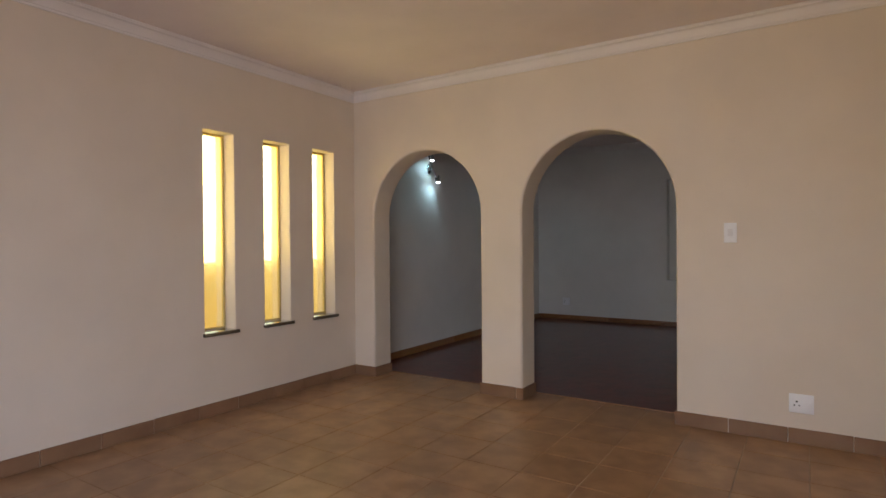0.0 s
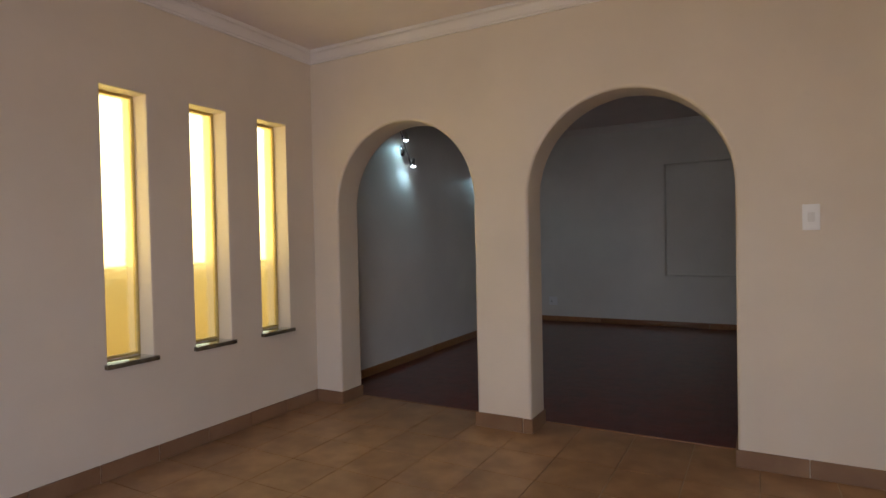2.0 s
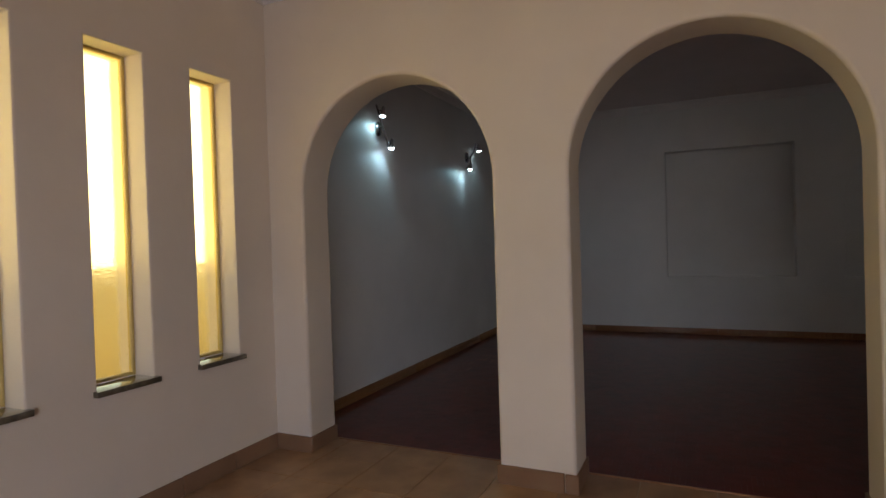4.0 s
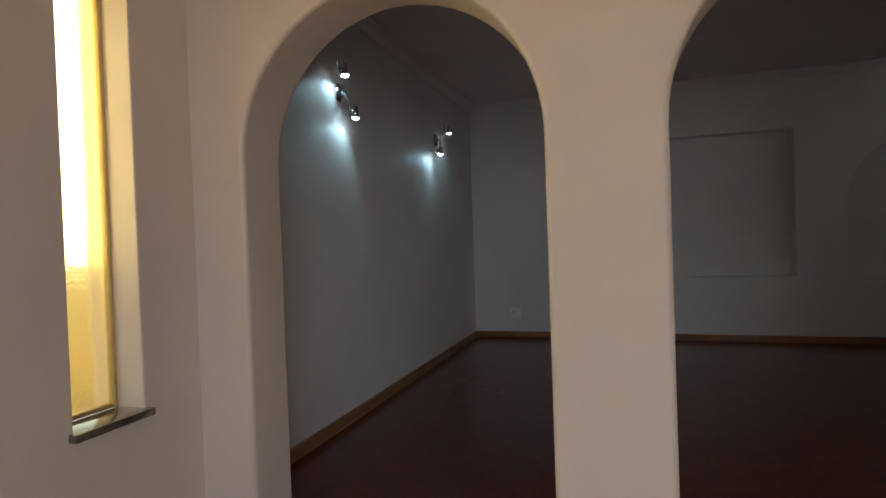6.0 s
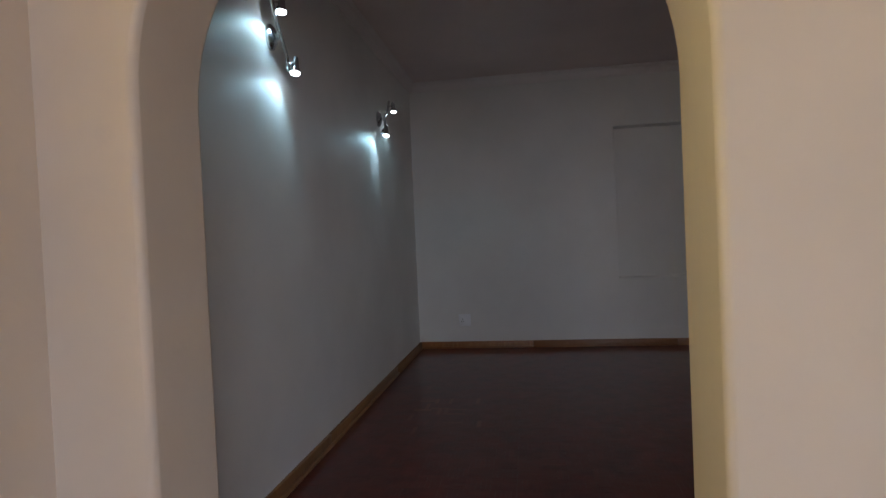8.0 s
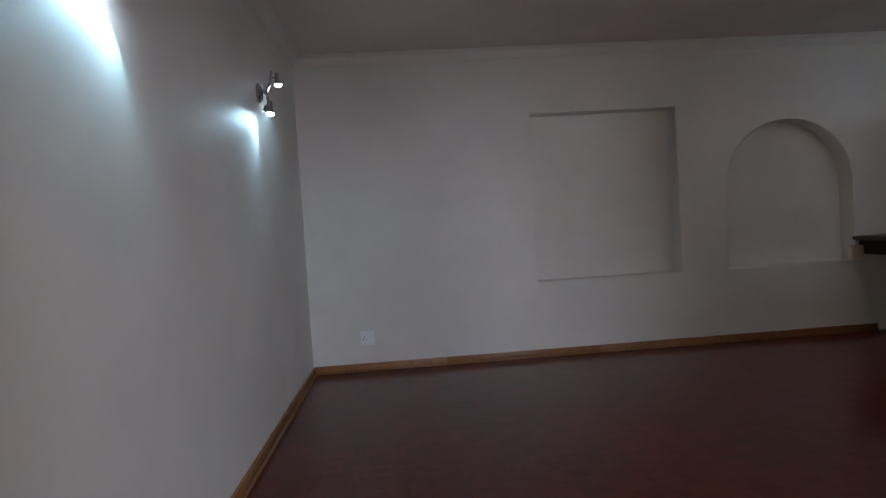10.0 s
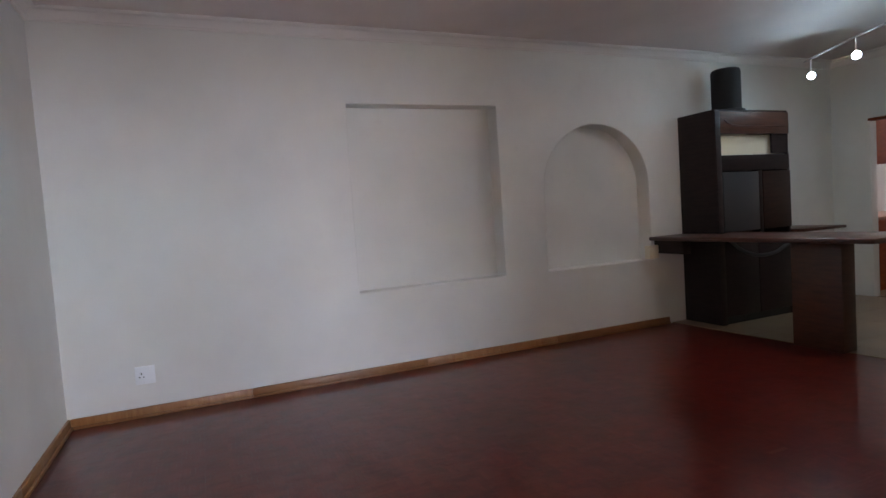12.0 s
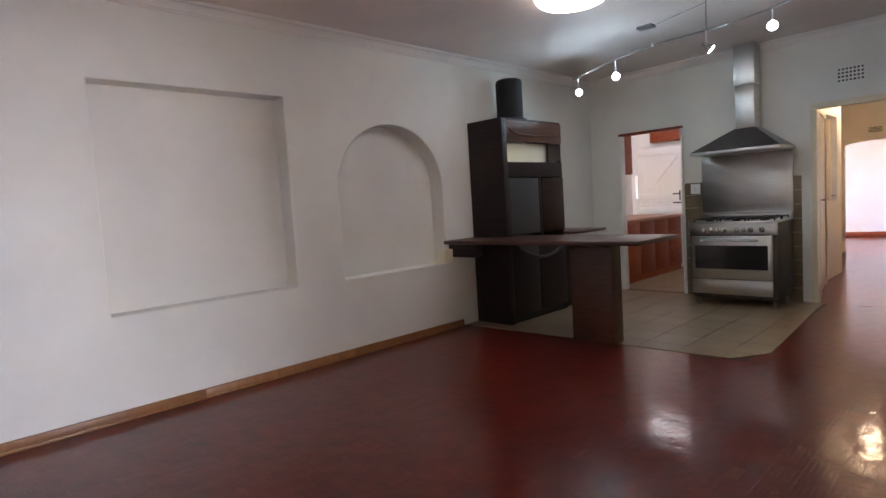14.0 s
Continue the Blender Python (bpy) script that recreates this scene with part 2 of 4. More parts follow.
def box(bm, x0, y0, z0, x1, y1, z1, bev=0.0, seg=2):
    tmp = bmesh.new()
    bmesh.ops.create_cube(tmp, size=1, matrix=Matrix.Translation(ORIGIN + Vector(((x0 + x1) / 2, (y0 + y1) / 2, (z0 + z1) / 2))) @ Matrix.Diagonal((abs(x1 - x0), abs(y1 - y0), abs(z1 - z0), 1)))
    if bev:
        bmesh.ops.bevel(tmp, geom=tmp.edges[:], offset=bev, segments=seg, affect="EDGES", profile=0.5)
    me = bpy.data.meshes.new("tmp")
    tmp.to_mesh(me)
    tmp.free()
    bm.from_mesh(me)
    bpy.data.meshes.remove(me)
    return bm


def one_box(*a, **k):
    return box(bmesh.new(), *a, **k)


def cone(bm, base, tip, r0, r1, seg=20, caps=True):
    base, tip = ORIGIN + Vector(base), ORIGIN + Vector(tip)
    d = tip - base
    m = Matrix.Translation((base + tip) / 2) @ d.to_track_quat("Z", "Y").to_matrix().to_4x4()
    bmesh.ops.create_cone(bm, cap_ends=caps, segments=seg, radius1=r0, radius2=r1, depth=d.length, matrix=m)
    return bm


def turned(bm, centre, axis, profile, seg=24):
    """A turned solid: profile rows (along the axis, radius)."""
    q = Vector(axis).normalized().to_track_quat("Z", "Y").to_matrix()
    rings = []
    for h, r in profile:
        rings.append([bm.verts.new(ORIGIN + Vector(centre) + q @ Vector((r * math.cos(2 * math.pi * i / seg), r * math.sin(2 * math.pi * i / seg), h))) for i in range(seg)])
    for a, b in zip(rings, rings[1:]):
        for i in range(seg):
            bm.faces.new((a[i], a[(i + 1) % seg], b[(i + 1) % seg], b[i]))
    bm.faces.new(rings[0][::-1])
    bm.faces.new(rings[-1])
    return bm


def tube(bm, pts, r, seg=10):
    pts = [ORIGIN + Vector(p) for p in pts]
    rings = []
    for i, p in enumerate(pts):
        d = (pts[min(i + 1, len(pts) - 1)] - pts[max(i - 1, 0)]).normalized()
        q = d.to_track_quat("Z", "Y").to_matrix()
        rings.append([bm.verts.new(p + q @ Vector((r * math.cos(2 * math.pi * k / seg), r * math.sin(2 * math.pi * k / seg), 0))) for k in range(seg)])
    for a, b in zip(rings, rings[1:]):
        for k in range(seg):
            bm.faces.new((a[k], a[(k + 1) % seg], b[(k + 1) % seg], b[k]))
    bm.faces.new(rings[0][::-1])
    bm.faces.new(rings[-1])
    return bm


def curve_points(ctrl, n=40):
    """Points along a smooth line through the control points."""
    c = [Vector(p) for p in ctrl]
    c = [2 * c[0] - c[1]] + c + [2 * c[-1] - c[-2]]
    out = []
    for i in range(1, len(c) - 2):
        for k in range(n // (len(c) - 3)):
            t = k / (n // (len(c) - 3))
            a, b, d, e = c[i - 1], c[i], c[i + 1], c[i + 2]
            out.append(0.5 * (2 * b + (d - a) * t + (2 * a - 5 * b + 4 * d - e) * t * t + (3 * b - a - 3 * d + e) * t ** 3))
    return out + [c[-2]]


def mesh_of(name, bm, mat, smooth=True):
    bmesh.ops.recalc_face_normals(bm, faces=bm.faces[:])
    me = bpy.data.meshes.new(name)
    bm.to_mesh(me)
    bm.free()
    me.materials.append(mat)
    if smooth:
        me.polygons.foreach_set("use_smooth", [True] * len(me.polygons))
        me.set_sharp_from_angle(angle=radians(34))
    return me


def part(name, bm, mat, parent, label=""):
    ob = new(name, mesh_of(name, bm, mat))
    ob.parent = parent
    if parent.data is None:
        ob.matrix_parent_inverse = parent.matrix_basis.inverted()
    if label:
        tagged(ob, label)
    return ob


def thing(name, at, label, category, group="", kind=""):
    ob = new(name)
    ob.empty_display_size = 0.1
    ob.matrix_basis = Matrix.Translation(ORIGIN) @ pose(*at)
    return tagged(ob, label, category, group, kind)


def solid(name, bm, mat, label, category, group="", kind=""):
    return tagged(new(name, mesh_of(name, bm, mat)), label, category, group, kind)


def wall(name, loops, mat, at, label, bev=0.0, category="wall"):
    """A wall with openings. loops: outline and holes as (along, up); at(u, v, d): the place at depth d, for d = 0 and d = 1."""
    bm = bmesh.new()
    edges = []
    if len(loops) == 1:
        bm.faces.new([bm.verts.new((u, v, 0)) for u, v in loops[0]])
    for lp in loops if len(loops) > 1 else ():
        vs = [bm.verts.new((u, v, 0)) for u, v in lp]
        edges += [bm.edges.new((vs[i], vs[(i + 1) % len(vs)])) for i in range(len(vs))]
    if edges:
        bmesh.ops.triangle_fill(bm, use_beauty=True, use_dissolve=False, edges=edges)
    ext = bmesh.ops.extrude_face_region(bm, geom=bm.faces[:])
    for v in [g for g in ext["geom"] if isinstance(g, bmesh.types.BMVert)]:
        v.co.z = 1
    for v in bm.verts:
        v.co = ORIGIN + Vector(at(*v.co))
    ob = tagged(new(name, mesh_of(name, bm, mat)), label, category, kind="structure")
    if bev:
        m = ob.modifiers.new("worn_edge", "BEVEL")
        m.width, m.segments, m.limit_method, m.angle_limit = bev, 3, "ANGLE", radians(50)
    return ob


def rect(u0, v0, u1, v1):
    return [(u0, v0), (u1, v0), (u1, v1), (u0, v1)]


def arch(u0, u1, v0, spring, rise, n=36):
    """An arched outline from its left foot over the crown to its right foot."""
    c, r = (u0 + u1) / 2, (u1 - u0) / 2
    return [(u0, v0)] + [(c - r * math.cos(math.pi * i / n), spring + rise * math.sin(math.pi * i / n)) for i in range(n + 1)] + [(u1, v0)]


def cornice(bm, a, b, inward, z_top, drop=0.085, reach=0.075):
    """A coved strip along a wall from a to b."""
    prof = [(0, 0), (0, -drop), (0.012, -drop), (0.014, -drop + 0.012), (0.020, -drop + 0.016), (0.026, -drop * 0.55), (0.045, -drop * 0.27), (reach - 0.008, -0.017), (reach - 0.006, -0.010), (reach, -0.008), (reach, 0)]
    ends = []
    for p in (a, b):
        ends.append([bm.verts.new(ORIGIN + Vector((p[0] + inward[0] * u, p[1] + inward[1] * u, z_top + v))) for u, v in prof])
    k = len(prof)
    for i in range(k):
        bm.faces.new((ends[0][i], ends[0][(i + 1) % k], ends[1][(i + 1) % k], ends[1][i]))
    bm.faces.new(ends[0])
    bm.faces.new(ends[1][::-1])


# ---- plan ----
XE, YS = 5.37, -5.74          # east and south faces of the tiled room
H1, H2 = 2.70, 2.77           # ceiling heights
TH = 0.25                     # thickness of the arched wall
XL, YB, XF = -0.195, 4.79, 7.75   # lamp wall, back wall and kitchen wall of the dining room

ground = bmesh.new()
box(ground, -400, -400, -0.6, 400, 400, -0.16)
solid("ground", ground, SOIL, "dry bare ground around the house", "ground", kind="structure")

# -- tiled room shell --
W1, W2, W3 = (-1.625, -1.362), (-1.082, -0.812), (-0.545, -0.276)
WZ0, WZ1 = 0.60, 2.105
wall("wall_west", [rect(YS - 0.2, -0.16, 0.06, H1 + 0.1)] + [rect(a, WZ0, b, WZ1) for a, b in (W1, W2, W3)], WALL,
     lambda u, v, d: (-0.24 * d, u, v), "cream plastered wall with three narrow slot windows", 0.008)
A1, A2 = (0.24, 1.39), (1.765, 2.925)
outline = [(-0.24, -0.16)] + arch(*A1, -0.16, 1.50, 0.585) + arch(*A2, -0.16, 1.50, 0.592) + [(8.0, -0.16), (8.0, 2.9), (-0.24, 2.9)]
wall("wall_arches", [outline], WALL, lambda u, v, d: (u, TH * d, v), "cream plastered wall with two round-headed arches", 0.017)
wall("wall_east", [rect(YS - 0.2, -0.16, -0.003, H1 + 0.1)], WALL, lambda u, v, d: (XE + 0.2 * d, u, v), "plain cream plastered wall")
wall("wall_south", [rect(0.0, -0.16, XE, H1 + 0.1), rect(1.7, 0.0, 4.9, 2.15)], WALL, lambda u, v, d: (u, YS - 0.2 * d, v), "cream plastered wall with an assumed glazed door opening")
solid("ceiling", one_box(0.0, YS, H1, XE, -0.002, H1 + 0.08), CEIL, "smooth painted ceiling of the tiled room", "ceiling", kind="structure")
bm = bmesh.new()
for a, b, i in (((0, YS), (0, 0), (1, 0)), ((0, 0), (XE, 0), (0, -1)), ((XE, 0), (XE, YS), (-1, 0)), ((XE, YS), (0, YS), (0, 1))):
    cornice(bm, a, b, i, H1 - 0.001)
solid("cornice", bm, PLASTER, "white coved plaster cornice round the tiled room", "cornice", kind="structure")

# -- dining room and kitchen shell --
ORIGIN = Vector((0.062, -0.033, 0))
YF = TH - ORIGIN.y            # front of the dining room
wall("wall_lamps", [rect(YF - 0.1, -0.16, YB + 0.4, 2.9)], WALL_B, lambda u, v, d: (XL - 0.2 * d, u, v), "off-white plastered wall with two lamp fittings")
N1 = (1.86, 0.68, 3.205, 2.19)
n2 = arch(3.66, 4.895, 0.675, 1.44, 0.59)
wall("wall_back", [rect(XL - 0.1, -0.16, XF + 0.3, 2.9), rect(*N1), n2], WALL_B, lambda u, v, d: (u, YB + 0.185 * d, v), "off-white plastered wall with a square and an arched recess", 0.010)
wall("wall_recess_back", [rect(XL, -0.16, XF + 0.16, 2.9)], WALL_B, lambda u, v, d: (u, YB + 0.170 + 0.05 * d, v), "plaster at the back of the two wall recesses")
KD = (3.56, 4.385, 2.03)
OPN = (1.15, 2.24, 2.045)
wall("wall_kitchen", [[(YF - 0.06, -0.16), (OPN[0], -0.16), (OPN[0], OPN[2]), (OPN[1], OPN[2]), (OPN[1], -0.16), (KD[0], -0.16), (KD[0], KD[2]), (KD[1], KD[2]), (KD[1], -0.16), (YB + 0.06, -0.16), (YB + 0.06, 2.9), (YF - 0.06, 2.9)]],
     WALL_B, lambda u, v, d: (XF + 0.09 * d, u, v), "off-white wall with a kitchen doorway and a passage opening", 0.006)
solid("ceiling", one_box(XL, YF, H2, XF, YB, H2 + 0.08), CEIL, "smooth painted ceiling of the dining room", "ceiling", kind="structure")
bm = bmesh.new()
for a, b, i in (((XL, YF), (XL, YB), (1, 0)), ((XL, YB), (XF, YB), (0, -1)), ((XF, YB), (XF, YF), (-1, 0)), ((XF, YF), (XL, YF), (0, 1))):
    cornice(bm, a, b, i, H2 - 0.001)
solid("cornice", bm, PLASTER, "white coved plaster cornice round the dining room", "cornice", kind="structure")

# kitchen beyond the doorway
wall("wall_kitchen_side", [rect(XF + 0.09, -0.16, 10.4, 2.75)], WALL_B, lambda u, v, d: (u, 5.50 + 0.15 * d, v), "white kitchen wall")
wall("wall_kitchen_end", [rect(2.6, -0.16, 5.50, 2.75), rect(5.390, 1.16, 5.432, 1.56)], WALL_B, lambda u, v, d: (10.25 + 0.15 * d, u, v), "white kitchen end wall")
# Window opening added in an unseen wall to let light into the kitchen.
wall("wall_kitchen_window", [rect(XF + 0.09, -0.16, 10.25, 2.75), rect(8.4, 1.0, 10.0, 2.1)], WALL_B, lambda u, v, d: (u, 2.6 - 0.15 * d, v), "white kitchen wall with an assumed window opening, out of view")
solid("ceiling", one_box(XF + 0.09, 2.6, 2.6, 10.25, 5.50, 2.68), CEIL, "white kitchen ceiling", "ceiling", kind="structure")

# passage and far room, set slightly askew to the kitchen wall
M_PASS = pose(XF + 0.09, OPN[1] + 0.02, 0, 0, 0, 8.0)


def askew(bm):
    bmesh.ops.transform(bm, matrix=Matrix.Translation(ORIGIN) @ M_PASS @ Matrix.Translation(-ORIGIN), verts=bm.verts[:])
    return bm


def pass_at(f):
    return lambda u, v, d: M_PASS @ Vector(f(u, v, d))


wall("wall_passage", [rect(0.0, -0.16, 5.2, 2.7)], WALL_C, pass_at(lambda u, v, d: (u, 0.12 * d, v)), "warm cream passage wall with doors")
wall("wall_passage_south", [rect(-0.1, -0.16, 5.0, 2.7)], WALL_C, pass_at(lambda u, v, d: (u, -1.25 - 0.12 * d, v)), "warm cream passage wall")
end_arch = arch(-1.24, -0.09, -0.16, 1.83, 0.08)
wall("wall_passage_end", [[(-1.9, -0.16)] + end_arch + [(0.0, -0.16), (0.0, 2.7), (-1.9, 2.7)]], WALL_C, pass_at(lambda u, v, d: (5.0 + 0.15 * d, u, v)), "warm cream wall with a low-arched opening", 0.01)
wall("wall_far_end", [rect(-2.8, -0.16, 2.2, 2.7)], WALL_B, pass_at(lambda u, v, d: (8.4 + 0.12 * d, u, v)), "pale wall of the far room")
wall("wall_far_north", [rect(5.15, -0.16, 8.4, 2.7)], WALL_B, pass_at(lambda u, v, d: (u, 1.6 + 0.12 * d, v)), "pale wall of the far room")
# Unseen window opening, sized to set how bright the far room is.
wall("wall_far_south", [rect(5.15, -0.16, 8.4, 2.7), rect(6.3, 1.15, 7.0, 1.85)], WALL_B, pass_at(lambda u, v, d: (u, -2.6 - 0.12 * d, v)), "pale wall of the far room with an assumed, unseen window opening")
solid("ceiling", askew(one_box(-0.05, -1.4, 2.62, 5.3, 0.05, 2.7)), CEIL, "cream passage ceiling", "ceiling", kind="structure")
solid("ceiling", askew(one_box(5.2, -2.7, 2.58, 8.5, 1.7, 2.66)), CEIL, "pale far room ceiling", "ceiling", kind="structure")
solid("baseboard", askew(one_box(8.37, -2.6, 0.0, 8.397, 1.6, 0.10, bev=0.004)), REDWOOD, "red-brown wooden baseboard of the far room", "baseboard", kind="structure")
lamp("passage_bulb_light", "POINT", Matrix.Translation(ORIGIN) @ M_PASS @ pose(2.27, -0.47, 2.35), LIGHT_PASS, (1.0, 0.80, 0.50), radius=0.08)


# ---- floors ----
floor_p = solid("floor_parquet", one_box(XL - 0.02, YF + 0.016, -0.12, XF + 0.09, YB, -0.006), PARQUET_BASE, "polished dark red finger parquet floor", "floor", kind="structure")
floor_k = solid("floor_kitchen", one_box(XF + 0.09, 2.45, -0.12, 10.4, 5.52, -0.004), KGROUT, "grey-beige ceramic tile floor of the kitchen", "floor", kind="structure")
floor_c = solid("floor_passage", askew(one_box(-0.14, -2.7, -0.12, 8.5, 1.7, -0.003)), PARQUET, "polished red floor of the passage", "floor", kind="structure")
# ---- skirtings ----
sk = thing("baseboard_tiled", (0, 0, 0), "cut terracotta tile skirting of the tiled room", "baseboard", kind="structure")
skb = thing("baseboard_wood", (0, 0, 0), "varnished orange-brown timber skirting of the dining room", "baseboard", kind="structure")
P = 0.335


def skirting_tiles(a, b, inward):
    """Skirting tiles from a to b along a wall, butt-jointed with thin grout gaps."""
    a, b, w = Vector(a), Vector(b), Vector(inward)
    d = (b - a).normalized()
    u, length = 0.0, (b - a).length
    while u < length - 0.004:
        e = min(u + P - 0.004, length)
        p, q = a + d * u, a + d * e + w * (0.011 + random.uniform(-0.001, 0.001))
        part("skirting_tile", one_box(min(p.x, q.x), min(p.y, q.y), -0.002, max(p.x, q.x), max(p.y, q.y), 0.092 + random.uniform(-0.0015, 0.0015), bev=0.003, seg=1), SKIRT_TILE, sk)
        u = e + 0.004


def skirting_boards(a, b, inward, mat):
    a, b, w = Vector(a), Vector(b), Vector(inward)
    d, length, u = (b - a).normalized(), (b - a).length, 0.0
    while u < length - 0.01:
        e = min(u + random.uniform(0.9, 1.9), length)
        p, q = a + d * u, a + d * (e - 0.001) + w * 0.019
        bm = one_box(min(p.x, q.x), min(p.y, q.y), -0.002, max(p.x, q.x), max(p.y, q.y), 0.068, bev=0.005, seg=2)
        part("skirting_board", bm, mat, skb)
        r = a + d * u + w * 0.034
        r2 = a + d * (e - 0.001) + w * 0.019
        part("quadrant_bead", one_box(min(r.x, r2.x), min(r.y, r2.y), -0.002, max(r.x, r2.x), max(r.y, r2.y), 0.020, bev=0.006, seg=2), mat, skb)
        u = e


skirting_boards((XL, YF), (XL, YB), (1, 0), PINE_Y)
skirting_boards((XL + 0.02, YB), (5.08, YB), (0, -1), PINE)

# ---- switches and sockets ----
def plate(name, at, facing, w, h, label, kind):
    """A wall plate. facing: the way out of the wall."""
    t = thing(name, at, label, "light switch" if kind == "switch" else "wall socket")
    o = Vector(facing)
    s = Vector((0, 0, 1)).cross(o)

    def slab(u0, v0, u1, v1, d0, d1, bev=0.0):
        p = Vector(at) + s * u0 + o * d0
        q = Vector(at) + s * u1 + o * d1
        return one_box(min(p.x, q.x), min(p.y, q.y), at[2] + v0, max(p.x, q.x), max(p.y, q.y), at[2] + v1, bev=bev)
    part("plate", slab(-w / 2, -h / 2, w / 2, h / 2, 0, 0.010, 0.003), WHITEPLASTIC, t)
    if kind == "switch":
        part("rocker", slab(-0.015, -0.024, 0.015, 0.024, 0.010, 0.0150, 0.002), GREYPLASTIC, t, "grey rocker")
    else:
        for u, v, r in ((-0.022, 0.012, 0.0055), (-0.034, -0.012, 0.0045), (-0.010, -0.012, 0.0045)):
            p = Vector(at) + s * u * w / 0.12 + Vector((0, 0, v))
            part("pin_hole", cone(bmesh.new(), p + o * 0.0092, p + o * 0.0105, r, r, 12), HOLE, t, "dark round pin hole")
        part("rocker", slab(w * 0.22, -0.008, w * 0.36, 0.012, 0.010, 0.014, 0.002), WHITEPLASTIC, t)
    return t


plate("wall_socket", (0.290, YB - 0.001, 0.290), (0, -1, 0), 0.125, 0.125, "white plastic three-pin socket above the timber skirting", "socket")
plate("light_switch", (XF - 0.009, 3.42, 1.265), (-1, 0, 0), 0.11, 0.12, "white double light switch on brown wall tiles", "switch")



# ---- tiled room: floor, skirting, windows, plates ----
ORIGIN = Vector((0, 0, 0))
floor = solid("floor_tiled", one_box(0.0, YS, -0.12, XE, TH + 0.016, -0.004), GROUT, "terracotta ceramic tile floor with sandy grout", "floor", kind="structure")
solid("threshold_strip", one_box(A1[0] - 0.001, TH + 0.006, -0.01, A1[1] + 0.001, TH + 0.02, 0.003, bev=0.001), PINE, "thin wooden strip between tiles and parquet", "trim", kind="structure")
solid("threshold_strip", one_box(A2[0] - 0.001, TH + 0.006, -0.01, A2[1] + 0.001, TH + 0.02, 0.003, bev=0.001), PINE, "thin wooden strip between tiles and parquet", "trim", kind="structure")

skirting_tiles((0.0, -0.012), (0.0, YS), (1, 0))
skirting_tiles((0.0, 0.0), (A1[0] + 0.012, 0.0), (0, -1))
skirting_tiles((A1[0], 0.0), (A1[0], TH), (1, 0))
skirting_tiles((A1[1], 0.0), (A1[1], TH), (-1, 0))
skirting_tiles((A1[1] - 0.012, 0.0), (A2[0] + 0.012, 0.0), (0, -1))
skirting_tiles((A2[0], 0.0), (A2[0], TH), (1, 0))
skirting_tiles((A2[1], 0.0), (A2[1], TH), (-1, 0))
skirting_tiles((A2[1] - 0.012, 0.0), (XE, 0.0), (0, -1))


# ---- slot windows ----
for a, b in (W1, W2, W3):
    w = thing("window", (-0.14, (a + b) / 2, WZ0), "narrow slot window with amber textured glass and a stone sill", "window", "slot windows", "structure")
    bm = bmesh.new()
    f = 0.016
    for x in ((a, WZ0 + 0.012, a + f, WZ1), (b - f, WZ0 + 0.012, b, WZ1)):
        box(bm, -0.152, x[0], x[1], -0.122, x[2], x[3], bev=0.003, seg=1)
    box(bm, -0.152, a + f, WZ1 - f, -0.122, b - f, WZ1, bev=0.003, seg=1)
    box(bm, -0.152, a + f, WZ0 + 0.012, -0.122, b - f, WZ0 + 0.012 + f, bev=0.003, seg=1)
    part("window_frame", bm, FRAME_YELLOW, w)
    pane = part("pane", one_box(-0.141, a + f - 0.004, WZ0 + 0.024, -0.135, b - f + 0.004, WZ1 - f + 0.004), AMBER, w, "amber textured glass pane")
    pane.visible_shadow = False
    part("window_sill", one_box(-0.12, a - 0.018, WZ0 - 0.014, 0.030, b + 0.018, WZ0 + 0.012, bev=0.003, seg=2), SILL, w, "grey-brown stone sill slab")
gw = thing("garden_wall", (-2.6, -2, -0.16), "yellow plastered boundary wall outside the slot windows", "garden wall", kind="structure")
part("wall_body", one_box(-2.75, -9.0, -0.16, -2.6, 9.0, 1.02, bev=0.01), GARDEN_PLASTER, gw)
part("coping", one_box(-2.79, -9.0, 1.02, -2.56, 9.0, 1.07, bev=0.01), GARDEN_PLASTER, gw)


plate("light_switch", (3.26, -0.001, 1.315), (0, -1, 0), 0.076, 0.130, "white plastic light switch on the cream wall", "switch")
plate("wall_socket", (3.652, -0.001, 0.25), (0, -1, 0), 0.132, 0.118, "white plastic three-pin socket low on the cream wall", "socket")
ORIGIN = Vector((0.062, -0.033, 0))


